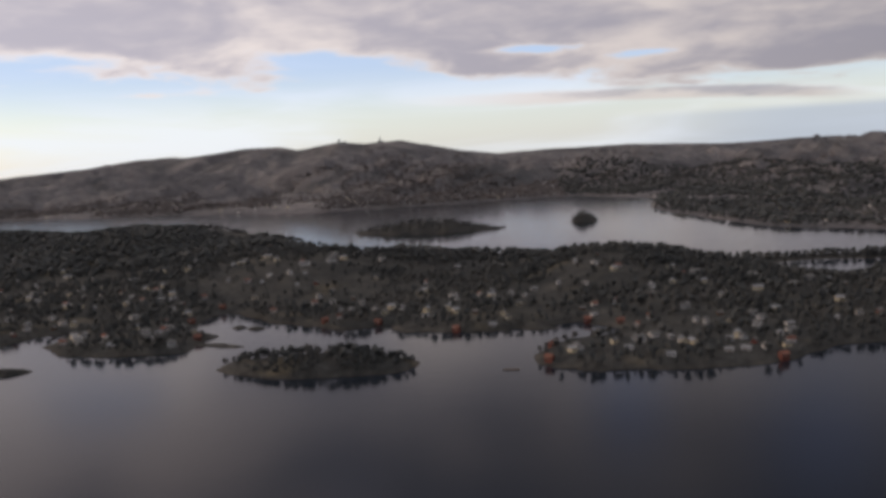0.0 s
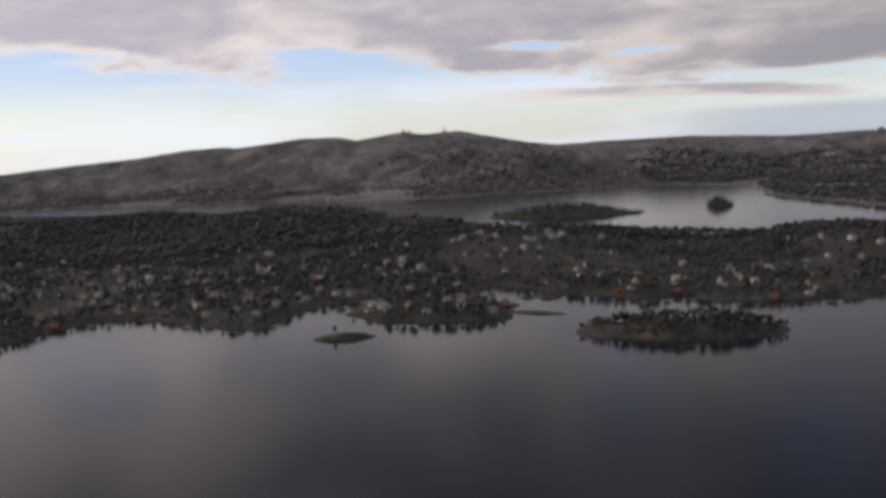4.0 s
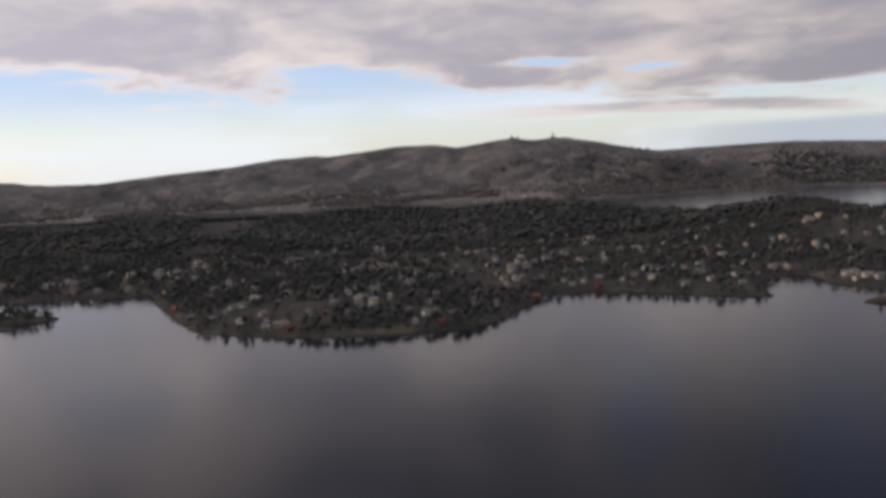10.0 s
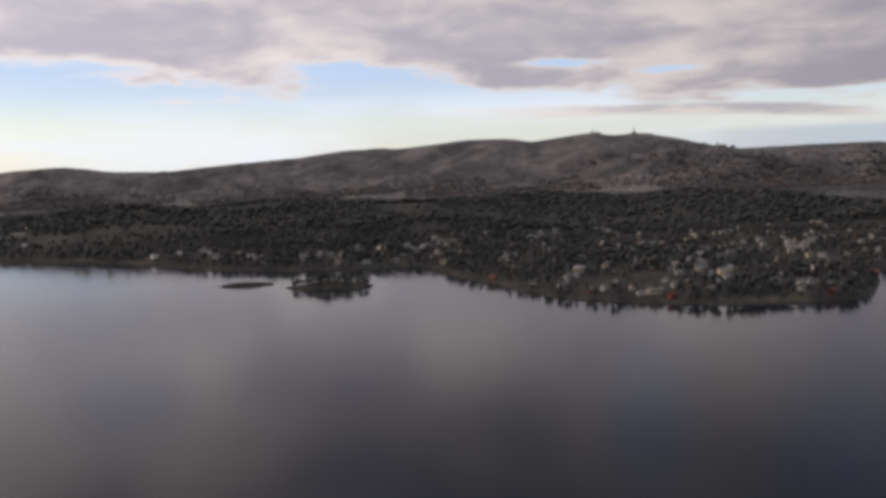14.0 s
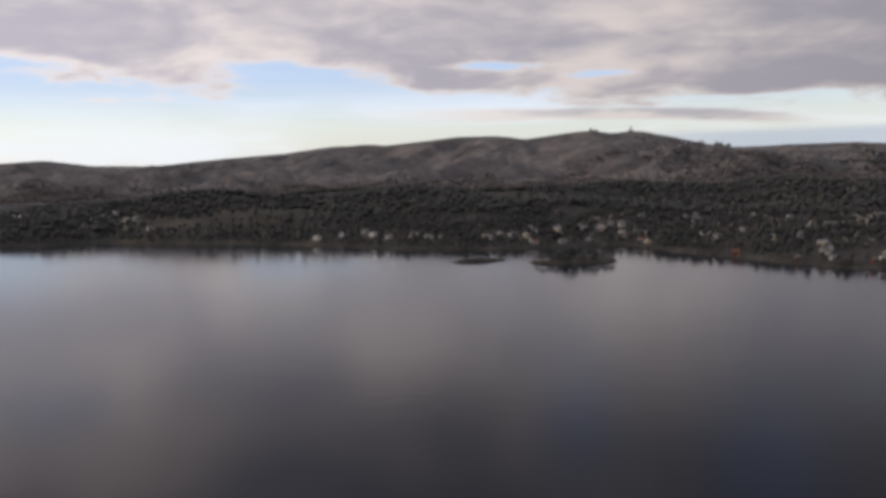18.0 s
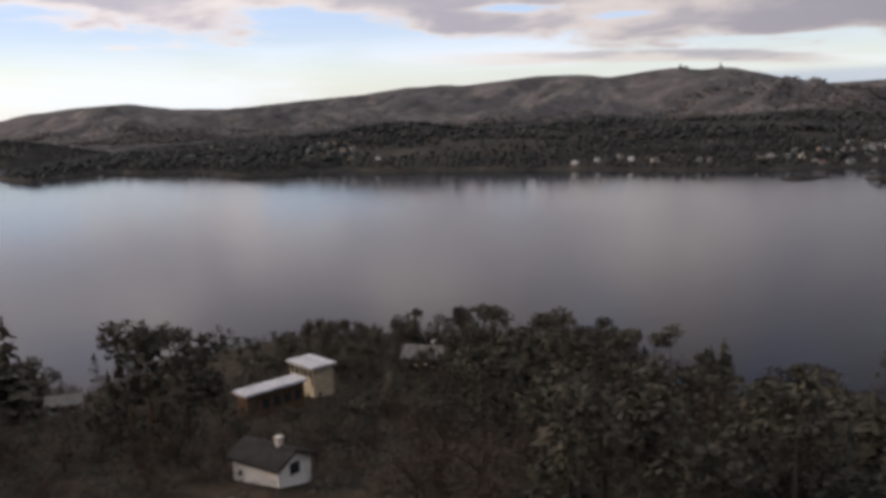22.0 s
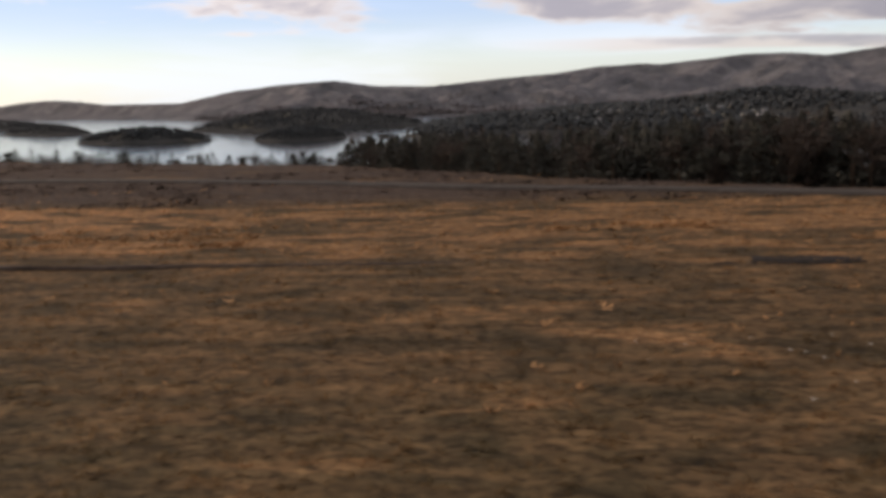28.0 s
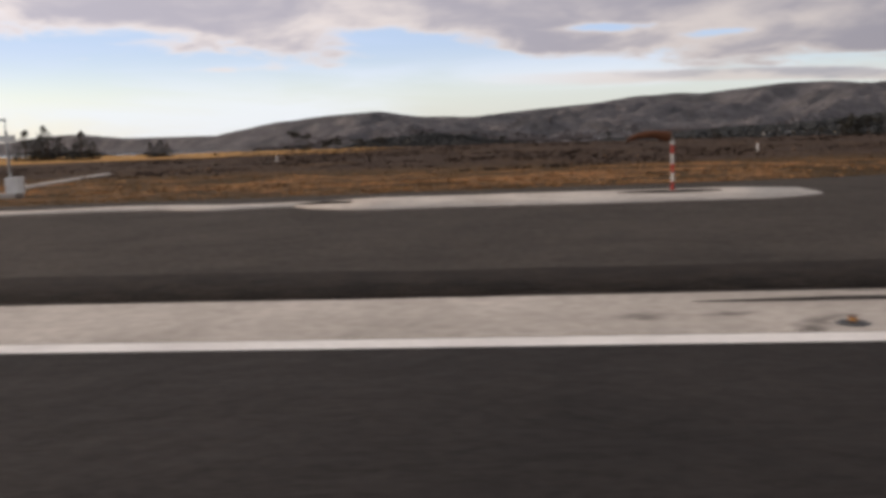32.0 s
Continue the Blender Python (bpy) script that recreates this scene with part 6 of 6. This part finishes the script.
def runway_lamp(x, y):
    ob = thing("runway_lamp", "yellow elevated runway edge lamp on a dark plate", "lamp", "runway edge lamps", (x, y, 0.012))
    part("base_plate", rod(0.15, 0.13, 0.0, 0.015, 14), M_DARK, ob)
    part("stem", rod(0.016, 0.016, 0.015, 0.03, 8), M_ORANGE, ob)
    part("housing", rod(0.03, 0.036, 0.03, 0.055, 10), M_ORANGE, ob)
    part("lens", rod(0.03, 0.018, 0.055, 0.08, 10), M_SOCK, ob)
    return ob


for x, y in ((-1181.0, 7.95), (-1138.3, 7.95), (-1159.2, 7.95), (-1126.0, 7.95)):
    runway_lamp(x, y)

sock = thing("windsock", "faded orange windsock hanging from a red and white pole", "windsock", "", (-1179.83, 24.0, 0.07))
for i in range(6):
    part("pole_band", rod(0.035, 0.035, i * 0.25, (i + 1) * 0.25, 10), M_RED if i % 2 == 0 else M_WHITE, sock)
bm = bmesh.new()
rings = []
for i in range(9):
    k = i / 8
    cx, cz, r = -0.05 - 1.15 * k, 1.46 + 0.16 * math.sin(2.6 * k) - 0.13 * k, 0.13 - 0.07 * k
    rings.append([bm.verts.new((cx + 0.3 * r * math.cos(a), r * math.sin(a), cz + r * math.cos(a))) for a in [6.2832 * j / 10 for j in range(10)]])
for p, q in zip(rings, rings[1:]):
    for j in range(10):
        bm.faces.new((p[j], p[(j + 1) % 10], q[(j + 1) % 10], q[j]))
part("sock", bm, M_SOCK, sock, "sagging orange cloth sleeve")
part("hoop", rod(0.14, 0.14, 1.45, 1.48, 12), M_DARK, sock)

mast = thing("instrument_mast", "grey weather instrument mast with white boxes", "mast", "", (-1203.3, 31.8, 0.0))
part("post", rod(0.06, 0.045, -0.1, 2.55, 8), M_METAL, mast)
part("sensor_box", box(-0.28, 0.28, -0.14, 0.14, 2.1, 2.35), M_WHITE, mast)
part("arm", box(-0.3, 0.04, -0.03, 0.03, 2.9, 2.97), M_METAL, mast)
part("top_rod", rod(0.025, 0.02, 2.5, 3.03, 6), M_METAL, mast)
part("cabinet", box(-0.12, 0.42, -0.2, 0.2, 0.15, 0.75), M_WHITE, mast)
part("foot", box(-0.6, 0.3, -0.3, 0.3, -0.1, 0.15), M_KERB, mast)
cab = thing("equipment_cabinet", "red and grey equipment cabinet on the grass", "cabinet", "", (-1205.0, 32.4, 0.0))
part("body", box(-0.5, 0.5, -0.3, 0.3, 0.0, 0.75), M_RED, cab)
part("lid", box(-0.55, 0.55, -0.35, 0.35, 0.75, 0.82), M_METAL, cab)
ribbon("footpath", [(-1207.5, 39.3), (-1208.6, 46), (-1209.8, 53)], 0.35, 0.1, M_PALE, "narrow pale concrete path", "path", 0.15)
for x, y in ((-1203.8, 71.0), (-1168.0, 60.0)):
    post = thing("marker_post", "short white marker post in the grass", "post", "marker posts", (x, y, ground_at(x, y)))
    part("post", rod(0.07, 0.06, -0.1, 0.5, 8), M_WHITE, post)
    part("cap", rod(0.08, 0.03, 0.5, 0.56, 8), M_ORANGE, post)

# ---- masts on the mountain ----
def summit_mast(x, y, h, label, arms):
    z = float(far_height(np.array([float(x)]), np.array([float(y)]))[0][0])
    ob = thing("transmitter_mast", label, "mast", "masts on the summit", (x, y, z - 1))
    part("base_house", box(-5, 5, -3, 3, 0, 4), M_WALLS["grey"], ob)
    for sx, sy in ((-1, -1), (1, -1), (1, 1), (-1, 1)):
        part("leg", rod(0.45, 0.3, 3, 3 + h, 5, sx * 1.3, sy * 1.3, None, (-sx * 0.9, -sy * 0.9)), M_DARK, ob)
    for i in range(4):
        k = i / 4
        part("brace", box(-1.3 + 0.9 * k, 1.3 - 0.9 * k, -0.2, 0.2, 3 + h * k, 3.5 + h * k), M_DARK, ob)
    part("antenna", rod(0.4, 0.2, 3 + h, 3 + h * 1.35, 6), M_DARK, ob)
    for a in arms:
        part("dish", rod(1.6, 1.2, 3 + h * a, 3.8 + h * a, 10), M_METAL, ob)
    return ob


summit_mast(-153, 1957, 9, "tall dark transmitter mast on the mountain top", (0.6, 0.85))
summit_mast(-244, 1952, 6, "short dark transmitter mast with dishes on the mountain top", (0.5, 0.9))
summit_mast(-232, 1953, 4, "low dark aerial mast on the mountain top", (0.7,))

# ---- grass ----
def blade_tuft(seed, blades=6):
    r, out = np.random.default_rng(seed), []
    for _ in range(blades):
        a, l = r.uniform(0, 6.28), r.uniform(0.25, 0.7)
        o, d = r.normal(size=2) * 0.22, np.array([math.cos(a), math.sin(a)])
        s = np.array([-d[1], d[0]]) * 0.11
        out.append(np.array([[*(o - s), -0.1], [*(o + s), -0.1], [*(o + d * l), r.uniform(0.6, 1.1)]]))
    return np.array(out)


TUFTS = [blade_tuft(s) for s in (31, 32, 33, 34)]


def grass(name, count, x0, x1, y0, y1, chance, tall, wide, material, label):
    x, y = rng.uniform(x0, x1, count), y0 + (y1 - y0) * rng.random(count) ** 1.25
    z, coast = home_height(x, y)
    keep = (rng.random(count) < chance(x, y)) & (inside(PLATEAU, x, y) > 0) & ~((x < -1123.6) & (y < np.interp(-x, (1120, 1133, 1160, 1176, 1200, 1300), (33.2, 35.0, 32.8, 28.8, 27.0, 27.0)))) & (y > 9.8)
    x, y, z = x[keep], y[keep], z[keep]
    h = rng.uniform(*tall, x.size)
    tile(TUFTS, np.stack([x, y, z, h, wide * rng.uniform(0.6, 1.4, x.size), rng.uniform(0, 6.28, x.size), rng.integers(0, 4, x.size)], -1), name, material, label, "grass")


straw = lambda x, y: (1 - 0.6 * step(x, -1060, -1035)) * (1 - 0.8 * (x < -1128) * (y > 37)) * (step(fbm(x * 0.7, y * 2.4, 9, 4, 0.6), 0.06, 0.3) * np.where((y > 29) & (y < 44), 1.0, 0.22 * (y > 14)) + 0.9 * np.exp(-((y - 34.5 - 3 * fbm(x, y, 20, 2)) / 1.2) ** 2) * (x < -1058))
grass("grass", 68000, -1240, -945, 9.8, 60, lambda x, y: 0.75 - 0.4 * (y > 45), (0.03, 0.09), 0.26, M_TUFT, "short autumn grass on the airfield")
moorland = lambda x, y: 0.9 * step(fbm(x, y * 1.4, 7, 4, 0.6), -0.15, 0.2)
grass("heather", 28000, -1230, -1000, 44, 125, moorland, (0.06, 0.19), 0.6, M_HEATHER, "dark heather clumps towards the plateau's rim")
grass("straw_grass", 50000, -1260, -990, 12, 60, straw, (0.05, 0.13), 0.26, M_TALL, "tall orange straw grass in drifts on the airfield")

drift = lambda x, y: 0.9 * step(fbm(x, y * 1.5, 1.6, 3), -0.2, 0.15)
grass("straw_grass", 240, -999.9, -997.4, 24.8, 27.0, drift, (0.06, 0.14), 0.2, M_TALL, "small drift of orange straw grass beside the mown strip")
grass("straw_grass", 240, -1013.5, -1009.0, 22.5, 23.7, drift, (0.06, 0.14), 0.2, M_TALL, "small drift of pale straw grass in the field")

# clumped drifts of straw between the ditch and the runway
for x0, x1, y0, y1, count in ((-1056.6, -1049.6, 14.6, 18.0, 1500), (-1064.0, -1059.6, 17.6, 20.2, 520), (-1066.0, -1063.4, 23.6, 26.4, 160), (-1054.5, -1042.5, 31.5, 36.5, 1300), (-1068.5, -1055.4, 30.0, 33.0, 900), (-1031.0, -1024.6, 33.6, 35.6, 420), (-1020.6, -1016.8, 31.2, 32.6, 180)):
    grass("straw_grass", count, x0, x1, y0, y1, drift, (0.07, 0.17), 0.24, M_TALL, "drift of orange straw grass lying in clumps")

# loose stones in the grass
for i in range(14):
    x, y, r = -1026 + rng.normal() * 1.6, 16.4 + rng.normal() * 1.5, rng.uniform(0.02, 0.045)
    stone = thing("stone", "small pale stone lying in the grass", "stone", "pale stones in the field", (x, y, ground_at(x, y)), rng.uniform(0, 360))
    bm = bmesh.new()
    bmesh.ops.create_icosphere(bm, subdivisions=1, radius=r)
    for v in bm.verts:
        v.co *= rng.uniform(0.75, 1.2)
        v.co.z *= 0.6
    part("boulder", bm, M_PALE, stone)

# a moored timber float off the point
float_raft = thing("timber_float", "long dark timber float moored off the point", "float", "", (18.5, 314.3, SEA), -12)
part("deck", box(-3.0, 3.0, -0.5, 0.5, 0.05, 0.3), M_BARK, float_raft)
for x in (-2.4, 0.0, 2.4):
    part("pontoon", box(x - 0.5, x + 0.5, -0.42, 0.42, -0.2, 0.05), M_DARK, float_raft)
grass("grass", 700, -1076.2, -1072.8, 9.85, 12.4, lambda x, y: 0.25 + 0.75 * step(fbm(x, y, 0.8, 3), -0.05, 0.25), (0.07, 0.14), 0.14, M_TUFT, "grass tufts straggling over the soil by the drain")
